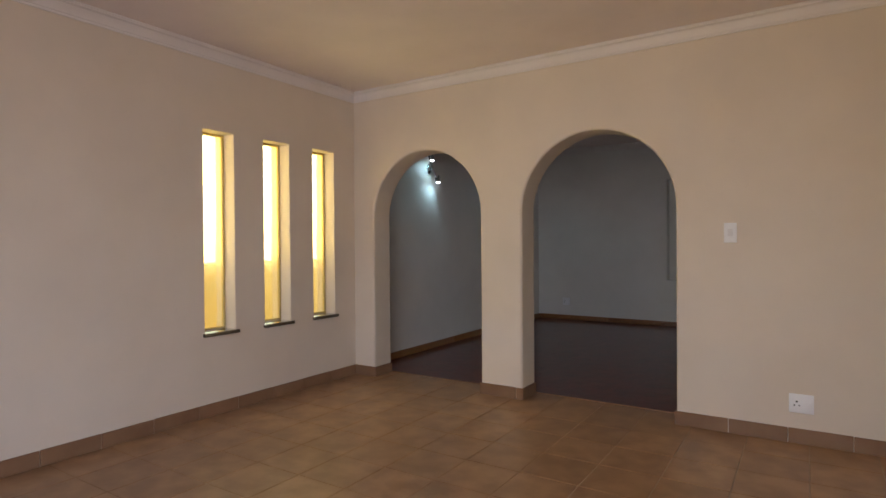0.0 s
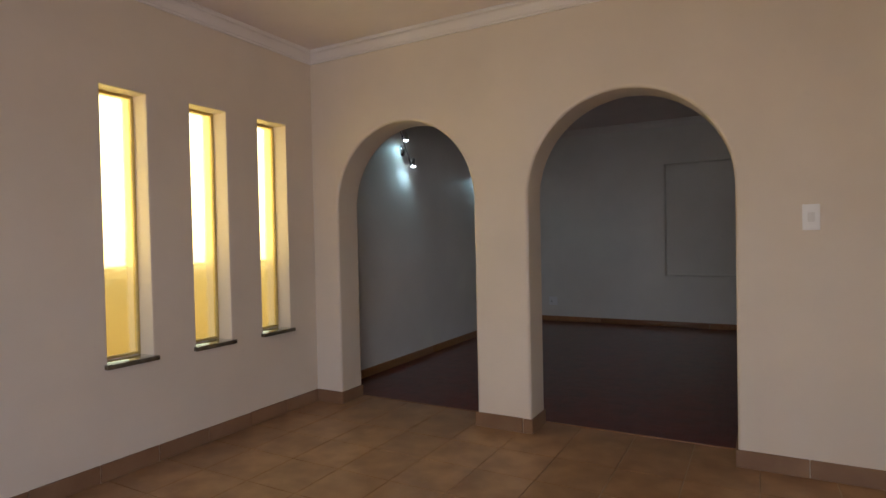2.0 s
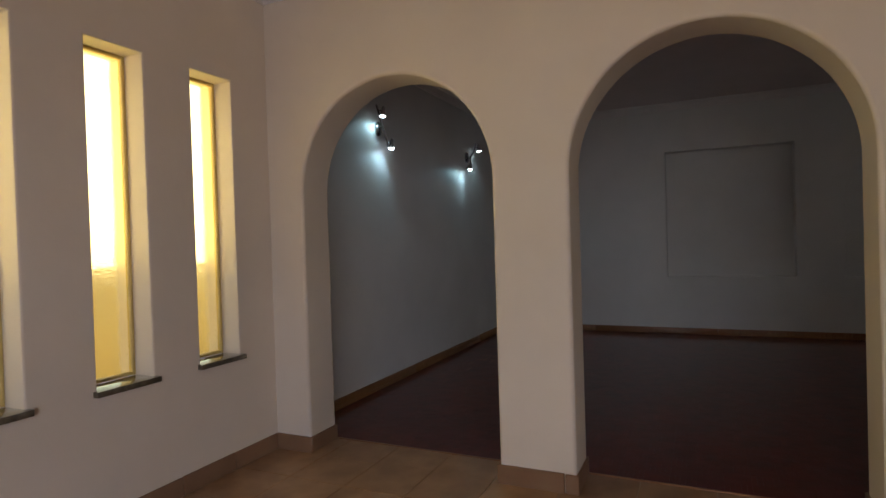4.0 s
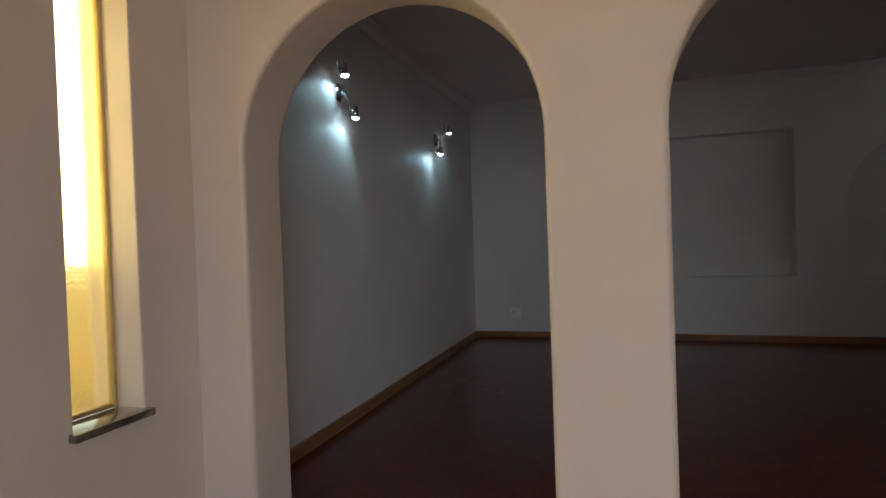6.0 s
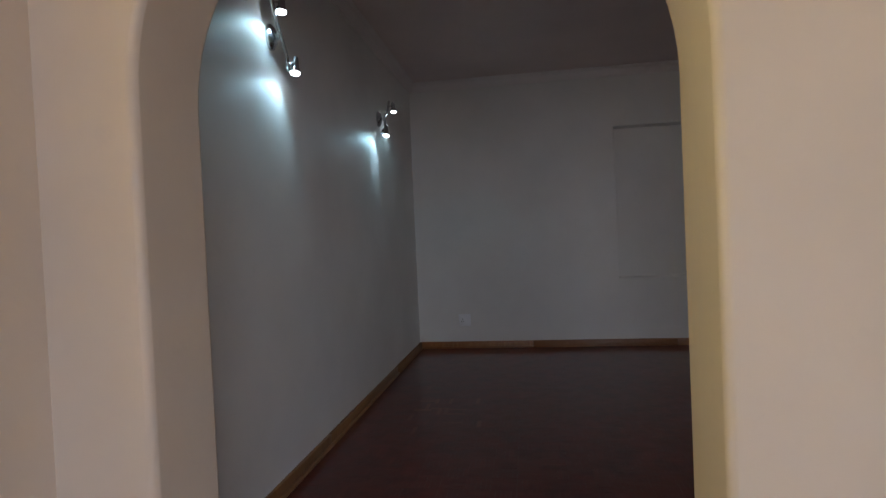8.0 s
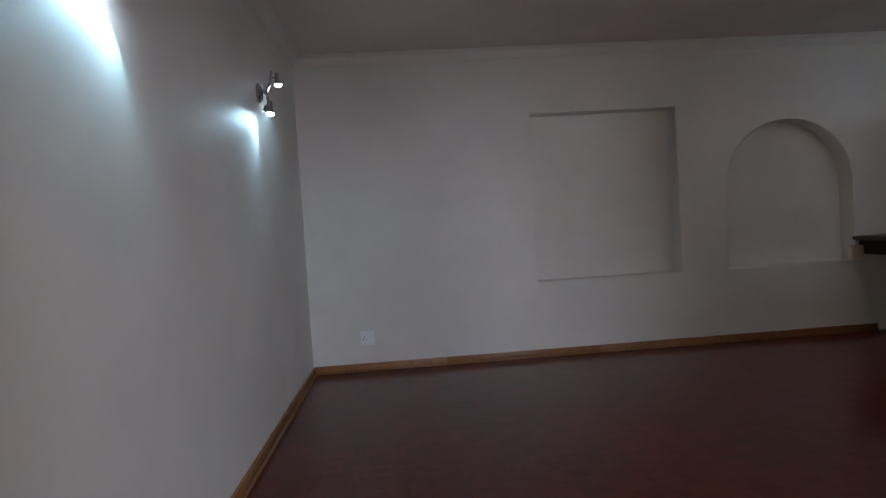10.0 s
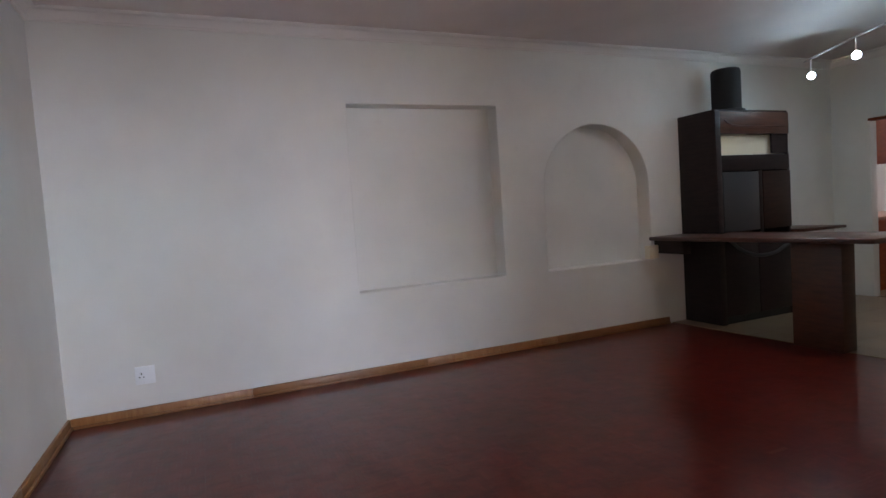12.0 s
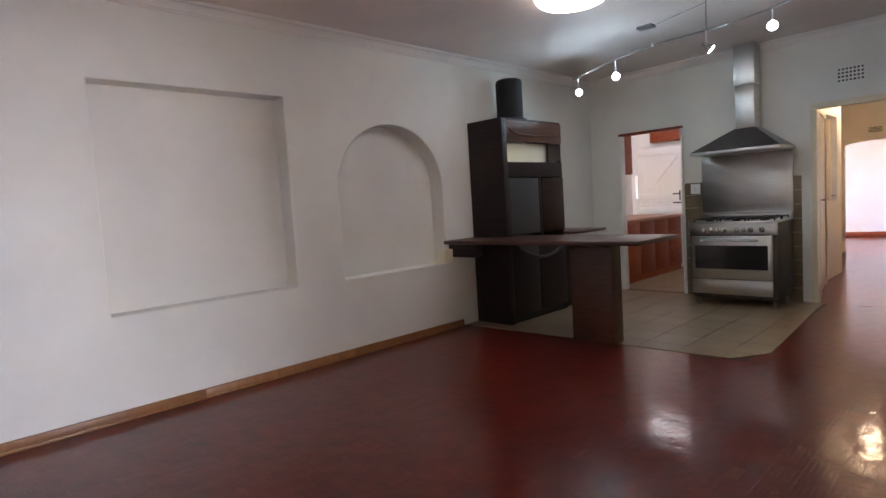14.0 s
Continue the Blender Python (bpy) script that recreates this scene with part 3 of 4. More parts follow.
# ---- wall lamps ----
def sconce(y, z, up, low, aims):
    """A two-headed lamp: an oval plate, a wavy bar, two short arms with conical heads."""
    t = thing("wall_lamp", (XL, y, z), "satin chrome two-headed wall lamp with a wavy bar, switched on", "wall lamp", "wall lamps")
    bm = turned(bmesh.new(), (XL, y, z), (1, 0, 0), [(0, 0.062), (0.012, 0.062), (0.026, 0.046), (0.034, 0.016), (0.060, 0.014)])
    for v in bm.verts:
        v.co.y = y + (v.co.y - y) * 0.72
    part("wall_plate", bm, CHROME, t)
    xb = XL + 0.060
    ctrl = [(xb + 0.008, y + up * 1.15 - 0.04, z + 0.172), (xb - 0.004, y + up * 0.75, z + 0.085), (xb, y, z), (xb + 0.012, y + low * 0.45, z - 0.085), (xb - 0.004, y + low * 1.2, z - 0.145)]
    bm = tube(bmesh.new(), curve_points(ctrl, 32), 0.009, 8)
    part("wavy_bar", bm, CHROME, t)
    for (py, pz), aim in zip(((y + up, z + 0.135), (y + low, z - 0.112)), aims):
        hx = xb + 0.030
        part("arm", tube(bmesh.new(), [(xb, py, pz), (hx, py + 0.01, pz)], 0.005, 8), CHROME, t)
        ax, hang = Vector(aim).normalized(), (Vector(aim) * 0.25 + Vector((0, 0, -1))).normalized()
        c = Vector((hx + 0.005, py + 0.012, pz))
        head = part("lamp_head", turned(bmesh.new(), c, hang, [(-0.036, 0.004), (-0.030, 0.011), (-0.012, 0.015), (0.004, 0.0155), (0.020, 0.0185), (0.036, 0.026), (0.046, 0.029)]), CHROME, t)
        part("bulb", turned(bmesh.new(), c, hang, [(0.036, 0.018), (0.048, 0.024), (0.056, 0.019), (0.060, 0.007)], 16), LED, head, "glowing cold white bulb face")
        e = c + hang * 0.07
        lamp("wall_lamp_light", "SPOT", look(ORIGIN + e, ORIGIN + e + ax), LIGHT_SCONCE, (0.42, 0.84, 1.0), spot_size=radians(124), spot_blend=0.55, radius=0.012)
    return t


sconce(1.50, 2.15, -0.060, 0.065, ((-0.30, -0.35, -1), (-0.28, -0.40, -1)))
sconce(3.45, 2.15, 0.16, -0.11, ((0.25, 0.10, -1), (-0.30, -0.75, -1)))


# ---- breakfast bar ----
bar = thing("breakfast_bar", (5.25, 3.7, 0), "mahogany breakfast bar fixed to the wall on a panel leg", "counter")
part("bar_top", one_box(4.86, 2.71, 0.868, 5.56, YB - 0.002, 0.905, bev=0.008), BARWOOD, bar)
part("panel_leg", one_box(5.14, 3.10, 0.0, 5.30, 3.50, 0.846, bev=0.004), BARWOOD, bar)
part("leg_rail", one_box(5.10, 3.14, 0.846, 5.36, 3.52, 0.867, bev=0.003), BARWOOD, bar)
part("bracket", one_box(4.93, 4.42, 0.735, 5.03, YB - 0.002, 0.866, bev=0.004), DARKWOOD, bar, "dark wooden wall bracket")
part("wall_block", one_box(4.80, YB - 0.07, 0.69, 4.92, YB - 0.002, 0.82, bev=0.006), CREAMPAINT, bar, "cream painted block on the wall")

# ---- tall cabinet with its flue ----
cab = thing("tall_cabinet", (5.85, 4.6, 0), "tall dark-stained wooden cabinet with grey doors against the wall", "cabinet")
CX0, CX1, CY0, CY1, CH = 5.31, 6.34, 4.34, YB - 0.004, 2.075
part("side_panel", one_box(CX0, CY0, 0.0, CX0 + 0.03, CY1, CH, bev=0.003), DARKWOOD, cab)
part("side_panel", one_box(CX1 - 0.03, CY0, 0.0, CX1, CY1, CH, bev=0.003), DARKWOOD, cab)
part("post", one_box(CX0 - 0.006, CY0 - 0.016, 0.0, CX0 + 0.065, CY0 - 0.002, CH + 0.006, bev=0.004), DARKWOOD, cab)
part("top_panel", one_box(CX0, CY0, CH, CX1, CY1, CH + 0.02, bev=0.003), DARKWOOD, cab)
part("frieze", one_box(CX0 + 0.07, CY0 - 0.012, 1.86, CX1, CY0 + 0.01, CH, bev=0.004), BARWOOD, cab, "red-brown polished top panel")
part("frieze_moulding", tube(bmesh.new(), curve_points([(CX0 + 0.12, CY0 - 0.016, 1.99), (CX0 + 0.22, CY0 - 0.016, 1.945), (CX0 + 0.5, CY0 - 0.016, 1.93), (CX1 - 0.08, CY0 - 0.016, 1.935)], 24), 0.008, 6), BARWOOD, cab)
part("niche_side", one_box(6.10, CY0, 1.665, CX1 - 0.03, CY0 + 0.02, 1.86), DARKWOOD, cab)
part("shelf", one_box(CX0 + 0.03, CY0 + 0.02, 1.64, CX1 - 0.03, CY1, 1.66, bev=0.002), WHITEPAINT, cab, "pale shelf in the open slot")
part("slot_back", one_box(CX0 + 0.03, CY0 + 0.05, 1.662, CX1 - 0.03, CY0 + 0.07, 1.86), CREAMPAINT, cab, "cream back of the open slot")
part("middle_rail", one_box(CX0 + 0.065, CY0 - 0.008, 1.50, CX1, CY0 + 0.012, 1.655, bev=0.003), DARKWOOD, cab)
part("back_panel", one_box(CX0 + 0.03, CY1 - 0.02, 0.0, CX1 - 0.03, CY1 - 0.002, 1.635), DARKWOOD, cab)
d1 = part("door", one_box(CX0 + 0.075, CY0 - 0.014, 0.91, CX0 + 0.565, CY0 + 0.006, 1.49, bev=0.003), GREYPANEL, cab, "grey laminate door")
d2 = part("door", one_box(CX0 + 0.625, CY0 - 0.014, 0.91, CX1, CY0 + 0.006, 1.49, bev=0.003), DARKBROWN, cab, "dark brown wooden door")
part("stile", one_box(CX0 + 0.57, CY0 - 0.010, 0.86, CX0 + 0.62, CY0 + 0.01, 1.498, bev=0.002), DARKWOOD, cab)
part("lower_door", one_box(CX0 + 0.07, CY0 - 0.012, 0.08, CX0 + 0.53, CY0 + 0.006, 0.84, bev=0.003), DARKWOOD, cab)
part("lower_door", one_box(CX0 + 0.54, CY0 - 0.012, 0.08, CX1, CY0 + 0.006, 0.84, bev=0.003), DARKWOOD, cab)
part("plinth", one_box(CX0 + 0.03, CY0 + 0.01, 0.0, CX1 - 0.03, CY0 + 0.03, 0.08), IRON, cab)
fl = thing("flue_pipe", (5.70, 4.52, CH), "matt charcoal flue pipe standing on the tall cabinet", "flue")
part("pipe", turned(bmesh.new(), (5.70, 4.52, CH + 0.02), (0, 0, 1), [(0, 0.138), (0.40, 0.138), (0.425, 0.13), (0.435, 0.11)], 32), FLUE, fl)
part("collar", turned(bmesh.new(), (5.70, 4.52, CH + 0.02), (0, 0, 1), [(0, 0.172), (0.018, 0.172), (0.024, 0.163)], 32), FLUE, fl)

low = thing("low_counter", (6.7, 4.5, 0), "low dark counter with a thin wooden top beside the tall cabinet", "cabinet")
part("body", one_box(6.39, 4.40, 0.0, 6.72, YB - 0.004, 0.80, bev=0.004), DARKWOOD, low)
part("worktop", one_box(6.385, 4.22, 0.845, 7.05, YB - 0.004, 0.875, bev=0.006), BARWOOD, low)
part("upstand", one_box(6.40, 4.70, 0.80, 6.70, YB - 0.006, 0.843), DARKWOOD, low)
hose = thing("grey_hose", (5.7, 4.3, 0.7), "loose grey flexible hose hanging under the bar", "hose")
part("hose", tube(bmesh.new(), curve_points([(5.44, 4.32, 0.83), (5.52, 4.28, 0.74), (5.72, 4.25, 0.665), (5.98, 4.26, 0.67), (6.20, 4.30, 0.72), (6.34, 4.325, 0.74)], 40), 0.018, 8), RUBBER, hose)

# ---- range cooker ----
SX, SY0, SY1 = 7.15, 2.41, 3.27
st = thing("range_cooker", (7.42, 2.77, 0), "wide stainless steel gas range cooker on short legs", "cooker")
part("body", one_box(SX + 0.03, SY0, 0.105, 7.70, SY1, 0.885, bev=0.004), ENAMEL, st, "dark enamelled cooker sides")
part("control_panel", one_box(SX - 0.005, SY0, 0.765, SX + 0.03, SY1, 0.885, bev=0.006), STEEL, st)
hob = part("hob", one_box(SX - 0.012, SY0 - 0.004, 0.885, 7.70, SY1 + 0.004, 0.905, bev=0.004), STEEL, st)
part("hob_upstand", one_box(7.66, SY0, 0.905, 7.70, SY1, 0.955, bev=0.003), STEEL, st)
for i in range(3):
    for j in range(2):
        y, x = SY0 + 0.15 + i * 0.272, SX + 0.14 + j * 0.26
        bm = bmesh.new()
        for k in (-0.11, 0, 0.11):
            box(bm, x - 0.12, y + k - 0.006, 0.928, x + 0.12, y + k + 0.006, 0.940)
            box(bm, x + k - 0.006, y - 0.12, 0.926, x + k + 0.006, y + 0.12, 0.938)
        for k in (-0.11, 0.11):
            for q in (-0.12, 0.12):
                box(bm, x + k - 0.006, y + q - 0.006, 0.904, x + k + 0.006, y + q + 0.006, 0.930)
        part("pan_support", bm, IRON, hob, "black cast-iron pan support")
        part("burner", turned(bmesh.new(), (x, y, 0.905), (0, 0, 1), [(0, 0.045), (0.012, 0.045), (0.014, 0.034), (0.022, 0.032)], 16), IRON, hob, "black burner cap")
for y in (SY1 - 0.165, SY1 - 0.230, SY1 - 0.295, SY1 - 0.362, SY1 - 0.490, SY1 - 0.555, SY1 - 0.620, SY1 - 0.725):
    kn = part("knob", turned(bmesh.new(), (SX - 0.005, y, 0.818), (-1, 0, 0), [(0, 0.027), (0.006, 0.027), (0.009, 0.021), (0.030, 0.018), (0.033, 0.014)], 18), CHROME, st, "round steel knob")
door = part("oven_door", one_box(SX - 0.006, SY0 + 0.045, 0.30, SX + 0.03, SY1 - 0.02, 0.755, bev=0.005), STEEL, st)
part("oven_window", one_box(SX - 0.009, SY0 + 0.085, 0.405, SX - 0.005, SY1 - 0.06, 0.655), OVENGLASS, door, "dark oven door glass")
part("door_handle", tube(bmesh.new(), [(SX - 0.05, SY0 + 0.16, 0.712), (SX - 0.05, SY1 - 0.14, 0.712)], 0.012, 12), CHROME, door, "round steel bar handle")
for y in (SY0 + 0.18, SY1 - 0.16):
    part("handle_post", tube(bmesh.new(), [(SX - 0.007, y, 0.712), (SX - 0.05, y, 0.712)], 0.008, 10), CHROME, door)
part("drawer", one_box(SX - 0.006, SY0 + 0.045, 0.135, SX + 0.03, SY1 - 0.02, 0.292, bev=0.005), STEEL, st)
part("plinth_strip", one_box(SX + 0.035, SY0 + 0.03, 0.085, SX + 0.05, SY1 - 0.03, 0.115), IRON, st)
for x in (SX + 0.06, 7.64):
    for y in (SY0 + 0.05, SY1 - 0.05):
        part("leg", turned(bmesh.new(), (x, y, 0.0), (0, 0, 1), [(0, 0.026), (0.014, 0.026), (0.018, 0.016), (0.105, 0.016)], 14), CASTER, st)

# ---- splashback, wall tiles, hood ----
spl = thing("splashback", (XF - 0.02, 2.88, 0.93), "brushed stainless steel splashback sheet behind the cooker", "splashback")
part("sheet", one_box(XF - 0.0165, 2.41, 0.90, XF - 0.0125, 3.345, 1.635, bev=0.001), STEEL, spl)
part("bottom_ledge", one_box(XF - 0.045, 2.41, 0.965, XF - 0.0168, 3.345, 0.98), STEEL, spl)
HX0 = 7.20
hood = thing("cooker_hood", (7.5, 2.76, 1.62), "stainless steel chimney cooker hood with a sloping canopy", "cooker hood")
bm = bmesh.new()
lo = [bm.verts.new(ORIGIN + Vector(p)) for p in ((HX0, 2.385, 1.655), (HX0, 3.255, 1.655), (7.735, 3.255, 1.655), (7.735, 2.385, 1.655))]
hi = [bm.verts.new(ORIGIN + Vector(p)) for p in ((7.52, 2.700, 1.885), (7.52, 2.905, 1.885), (7.735, 2.905, 1.885), (7.735, 2.700, 1.885))]
for i in range(4):
    bm.faces.new((lo[i], lo[(i + 1) % 4], hi[(i + 1) % 4], hi[i]))
bm.faces.new(lo[::-1])
bm.faces.new(hi)
part("canopy", bm, DARKSTEEL, hood, "dark sloping steel canopy")
part("rim", one_box(HX0 - 0.004, 2.381, 1.622, 7.736, 3.259, 1.654, bev=0.003), STEEL, hood)
part("lower_duct", one_box(7.53, 2.708, 1.885, 7.732, 2.897, 2.34, bev=0.006), STEEL, hood)
part("upper_duct", one_box(7.522, 2.700, 2.34, 7.732, 2.905, H2 - 0.002, bev=0.005), STEEL, hood)

vent = thing("air_vent", (XF - 0.003, 1.9, 2.29), "white air brick grille above the passage opening", "vent")
part("frame", one_box(XF - 0.004, 1.782, 2.215, XF - 0.001, 2.012, 2.375), WHITEPAINT, vent)
for i in range(7):
    for j in range(4):
        y, z = 1.802 + i * 0.0318, 2.232 + j * 0.036
        part("opening", one_box(XF - 0.006, y, z, XF - 0.0042, y + 0.019, z + 0.018), RUBBER, vent)

# ---- door and passage frames ----
fr = thing("door_frame", (XF, 4.0, 0), "red-brown wooden frame of the kitchen doorway", "door frame", kind="structure")
for y0, y1, z0, z1 in ((KD[0] - 0.0, KD[0] + 0.03, 0, KD[2] - 0.03), (KD[1] - 0.03, KD[1], 0, KD[2] - 0.03), (KD[0], KD[1], KD[2] - 0.03, KD[2] + 0.0)):
    part("jamb", one_box(XF - 0.012, y0 + 0.001, z0, XF + 0.094, y1 - 0.001, z1 - 0.001, bev=0.003), REDWOOD if z0 > 1 else WALL_B, fr)
fr2 = thing("passage_frame", (XF, 2.2, 0), "cream painted frame of the passage opening", "door frame", kind="structure")
part("jamb", one_box(XF - 0.014, OPN[1] - 0.045, 0, XF + 0.094, OPN[1] + 0.012, OPN[2] - 0.046, bev=0.004), CREAMPAINT, fr2)
part("jamb", one_box(XF - 0.014, OPN[0] - 0.012, 0, XF + 0.094, OPN[0] + 0.045, OPN[2] - 0.046, bev=0.004), CREAMPAINT, fr2)
part("head", one_box(XF - 0.014, OPN[0] - 0.012, OPN[2] - 0.045, XF + 0.094, OPN[1] + 0.012, OPN[2] + 0.012, bev=0.004), CREAMPAINT, fr2)
for k, (u0, u1) in enumerate(((0.35, 1.20), (2.1, 2.95))):
    dr = tagged(new("door_%d" % (k + 1)), "closed cream painted passage door with a steel lever handle", "door", kind="structure")
    part("leaf", askew(one_box(u0, -0.034, 0.008, u1, -0.002, 2.0, bev=0.003)), CREAMPAINT, dr)
    bm = bmesh.new()
    box(bm, u0 - 0.07, -0.05, 0, u0 - 0.002, -0.001, 2.07, bev=0.004)
    box(bm, u1 + 0.002, -0.05, 0, u1 + 0.07, -0.001, 2.07, bev=0.004)
    box(bm, u0 - 0.002, -0.05, 2.004, u1 + 0.002, -0.001, 2.07, bev=0.004)
    part("architrave", askew(bm), CREAMPAINT, dr)
    h = part("handle_plate", askew(one_box(u0 + 0.05, -0.040, 0.95, u0 + 0.085, -0.0345, 1.12, bev=0.002)), CHROME, dr)
    part("lever", askew(tube(bmesh.new(), [(u0 + 0.067, -0.04, 1.06), (u0 + 0.067, -0.085, 1.06), (u0 + 0.18, -0.085, 1.06)], 0.009, 8)), CHROME, h)
v2 = thing("air_vent", (12.8, 2.6, 2.1), "small air grille above the arched opening", "vent")
part("frame", askew(one_box(4.990, -0.62, 2.02, 4.998, -0.40, 2.13)), CREAMPAINT, v2)
for j in range(4):
    part("slat", askew(one_box(4.986, -0.60, 2.035 + j * 0.023, 4.9895, -0.42, 2.045 + j * 0.023)), HOLE, v2)

# ---- kitchen furniture seen through the doorway ----
kc = thing("kitchen_cabinet", (9.0, 4.85, 0), "red-brown wooden kitchen base unit", "cabinet")
part("carcass", one_box(8.10, 4.56, 0.0, 9.98, 5.495, 0.855, bev=0.003), REDWOOD, kc)
for i in range(4):
    x0 = 8.11 + i * 0.468
    dd = part("door", one_box(x0, 4.542, 0.09, x0 + 0.458, 4.559, 0.845 if i < 3 else 0.40, bev=0.003), REDWOOD, kc)
    part("door_panel", one_box(x0 + 0.06, 4.536, 0.16, x0 + 0.398, 4.5415, 0.775 if i < 3 else 0.35, bev=0.003), REDWOOD, dd)
for z in (0.41, 0.63):
    part("drawer", one_box(9.514, 4.542, z, 9.972, 4.559, z + 0.21, bev=0.003), REDWOOD, kc)
solid("worktop", one_box(8.06, 4.52, 0.857, 10.0, 5.495, 0.895, bev=0.006), WORKTOP, "glossy rosy-brown kitchen worktop", "worktop")
uc = thing("wall_cabinet", (8.5, 5.0, 1.45), "red-brown wooden wall cabinet", "cabinet")
part("body", one_box(7.93, 4.60, 1.53, 8.52, 5.495, 2.2, bev=0.003), REDWOOD, uc)
uc2 = thing("wall_cabinet", (10.1, 4.8, 2.05), "red-brown wooden panel above the stable door", "cabinet")
part("body", one_box(10.06, 4.42, 2.075, 10.245, 5.06, 2.45, bev=0.003), REDWOOD, uc2)
bs = thing("kitchen_wall_tiles", (9.0, 5.21, 0.9), "white glazed tiles above the worktop", "wall tiles", kind="structure")
for i in range(12):
    for j in range(4):
        part("wall_tile", one_box(8.0 + i * 0.152, 5.490, 0.897 + j * 0.152, 8.149 + i * 0.152, 5.4985, 1.046 + j * 0.152), WTILE, bs)
sd = thing("stable_door", (10.2, 4.85, 0), "white boarded stable door with a Z brace and black latch", "door", kind="structure")
DY0, DY1 = 4.59, 5.35
for nm, z0, z1 in (("lower_leaf", 0.01, 1.06), ("upper_leaf", 1.075, 2.03)):
    leaf = part(nm, one_box(10.205, DY0, z0, 10.245, DY1, z1, bev=0.003), WHITEPAINT, sd)
    n = 7
    for i in range(n):
        a = DY0 + 0.004 + i * (DY1 - DY0 - 0.008) / n
        part("board", one_box(10.196, a + 0.0006, z0 + 0.004, 10.2045, a + (DY1 - DY0 - 0.008) / n - 0.0006, z1 - 0.004, bev=0.002, seg=1), WHITEPAINT, leaf)
    part("rail", one_box(10.176, DY0 + 0.01, z0 + 0.05, 10.1955, DY1 - 0.01, z0 + 0.16, bev=0.003), WHITEPAINT, leaf)
    part("rail", one_box(10.176, DY0 + 0.01, z1 - 0.16, 10.1955, DY1 - 0.01, z1 - 0.05, bev=0.003), WHITEPAINT, leaf)
    bm = bmesh.new()
    p, q = ORIGIN + Vector((10.186, DY1 - 0.10, z0 + 0.17)), ORIGIN + Vector((10.186, DY0 + 0.10, z1 - 0.17))
    d = q - p
    m = Matrix.Translation((p + q) / 2) @ Euler((math.atan2(d.z, d.y), 0, 0)).to_matrix().to_4x4() @ Matrix.Diagonal((0.02, d.length, 0.10, 1))
    bmesh.ops.create_cube(bm, size=1, matrix=m)
    part("brace", bm, WHITEPAINT, leaf)
part("latch", one_box(10.165, DY0 + 0.03, 1.10, 10.175, DY0 + 0.05, 1.26), IRON, sd, "black iron latch")
part("lever", one_box(10.150, DY0 + 0.03, 1.20, 10.160, DY0 + 0.15, 1.22), IRON, sd, "black iron lever")
part("bolt", one_box(10.165, DY0 + 0.02, 1.055, 10.175, DY0 + 0.16, 1.075), IRON, sd)
tap = thing("kitchen_tap", (8.75, 5.1, 0.895), "chrome mixer tap on the kitchen worktop", "tap")
part("spout", tube(bmesh.new(), curve_points([(8.75, 5.12, 0.895), (8.75, 5.12, 1.10), (8.75, 5.06, 1.17), (8.75, 4.98, 1.13)], 24), 0.012, 8), CHROME, tap)
part("lever", tube(bmesh.new(), [(8.75, 5.12, 1.02), (8.82, 5.10, 1.05)], 0.008, 8), CHROME, tap)

# ---- ceiling lights ----
dome = thing("ceiling_light", (4.68, 3.08, H2), "round glowing white dome light on the ceiling", "ceiling light")
part("base_ring", turned(bmesh.new(), (4.68, 3.08, H2), (0, 0, -1), [(0, 0.285), (0.022, 0.285), (0.026, 0.275)], 40), WHITEPLASTIC, dome)
part("diffuser", turned(bmesh.new(), (4.68, 3.08, H2), (0, 0, -1), [(0.026, 0.268), (0.045, 0.262), (0.066, 0.235), (0.080, 0.18), (0.088, 0.10), (0.090, 0.02)], 40), DOME, dome, "glowing white diffuser")
strip = thing("kitchen_ceiling_light", (9.44, 4.45, 2.6), "glowing white tube light on the kitchen ceiling", "ceiling light")
part("housing", one_box(9.36, 3.95, 2.555, 9.52, 4.95, 2.599, bev=0.006), WHITEPAINT, strip)
part("tube", tube(bmesh.new(), [(9.44, 4.0, 2.53), (9.44, 4.9, 2.53)], 0.016, 12), TUBE, strip, "glowing white tube")
for y in (3.985, 4.9):
    part("end_cap", one_box(9.415, y, 2.505, 9.465, y + 0.015, 2.556, bev=0.003), WHITEPLASTIC, strip)
lamp("kitchen_tube_light", "AREA", look(ORIGIN + Vector((9.44, 4.45, 2.49)), ORIGIN + Vector((9.44, 4.45, 0))), LIGHT_STRIP, (0.92, 0.96, 1.0), shape="RECTANGLE", size=0.12, size_y=0.9)
trk = thing("track_light", (5.7, 2.6, 2.5), "curved grey cable track light with cold white spots", "track light")
TZ = 2.52
path = curve_points([(6.30, 4.12, TZ), (6.10, 3.76, TZ), (5.87, 3.32, TZ), (5.74, 2.98, TZ), (5.71, 2.70, TZ), (5.69, 2.45, TZ), (5.62, 2.18, TZ), (5.48, 1.86, TZ), (5.25, 1.55, TZ), (4.95, 1.35, TZ)], 72)
part("rail", tube(bmesh.new(), path, 0.008, 8), CASTER, trk)
for x, y in ((5.70, 2.50), (5.25, 1.55)):
    part("rod", tube(bmesh.new(), [(x, y, H2 - 0.001), (x, y, TZ - 0.02)], 0.006, 8), CASTER, trk)
part("clip", turned(bmesh.new(), (5.735, 2.96, TZ - 0.012), (0, 0, 1), [(0, 0.012), (0.026, 0.012)], 12), WHITEPLASTIC, trk)
part("feed_cable", tube(bmesh.new(), [(5.98, 3.03, H2 - 0.012), (5.70, 2.50, H2 - 0.03)], 0.004, 6), CASTER, trk)
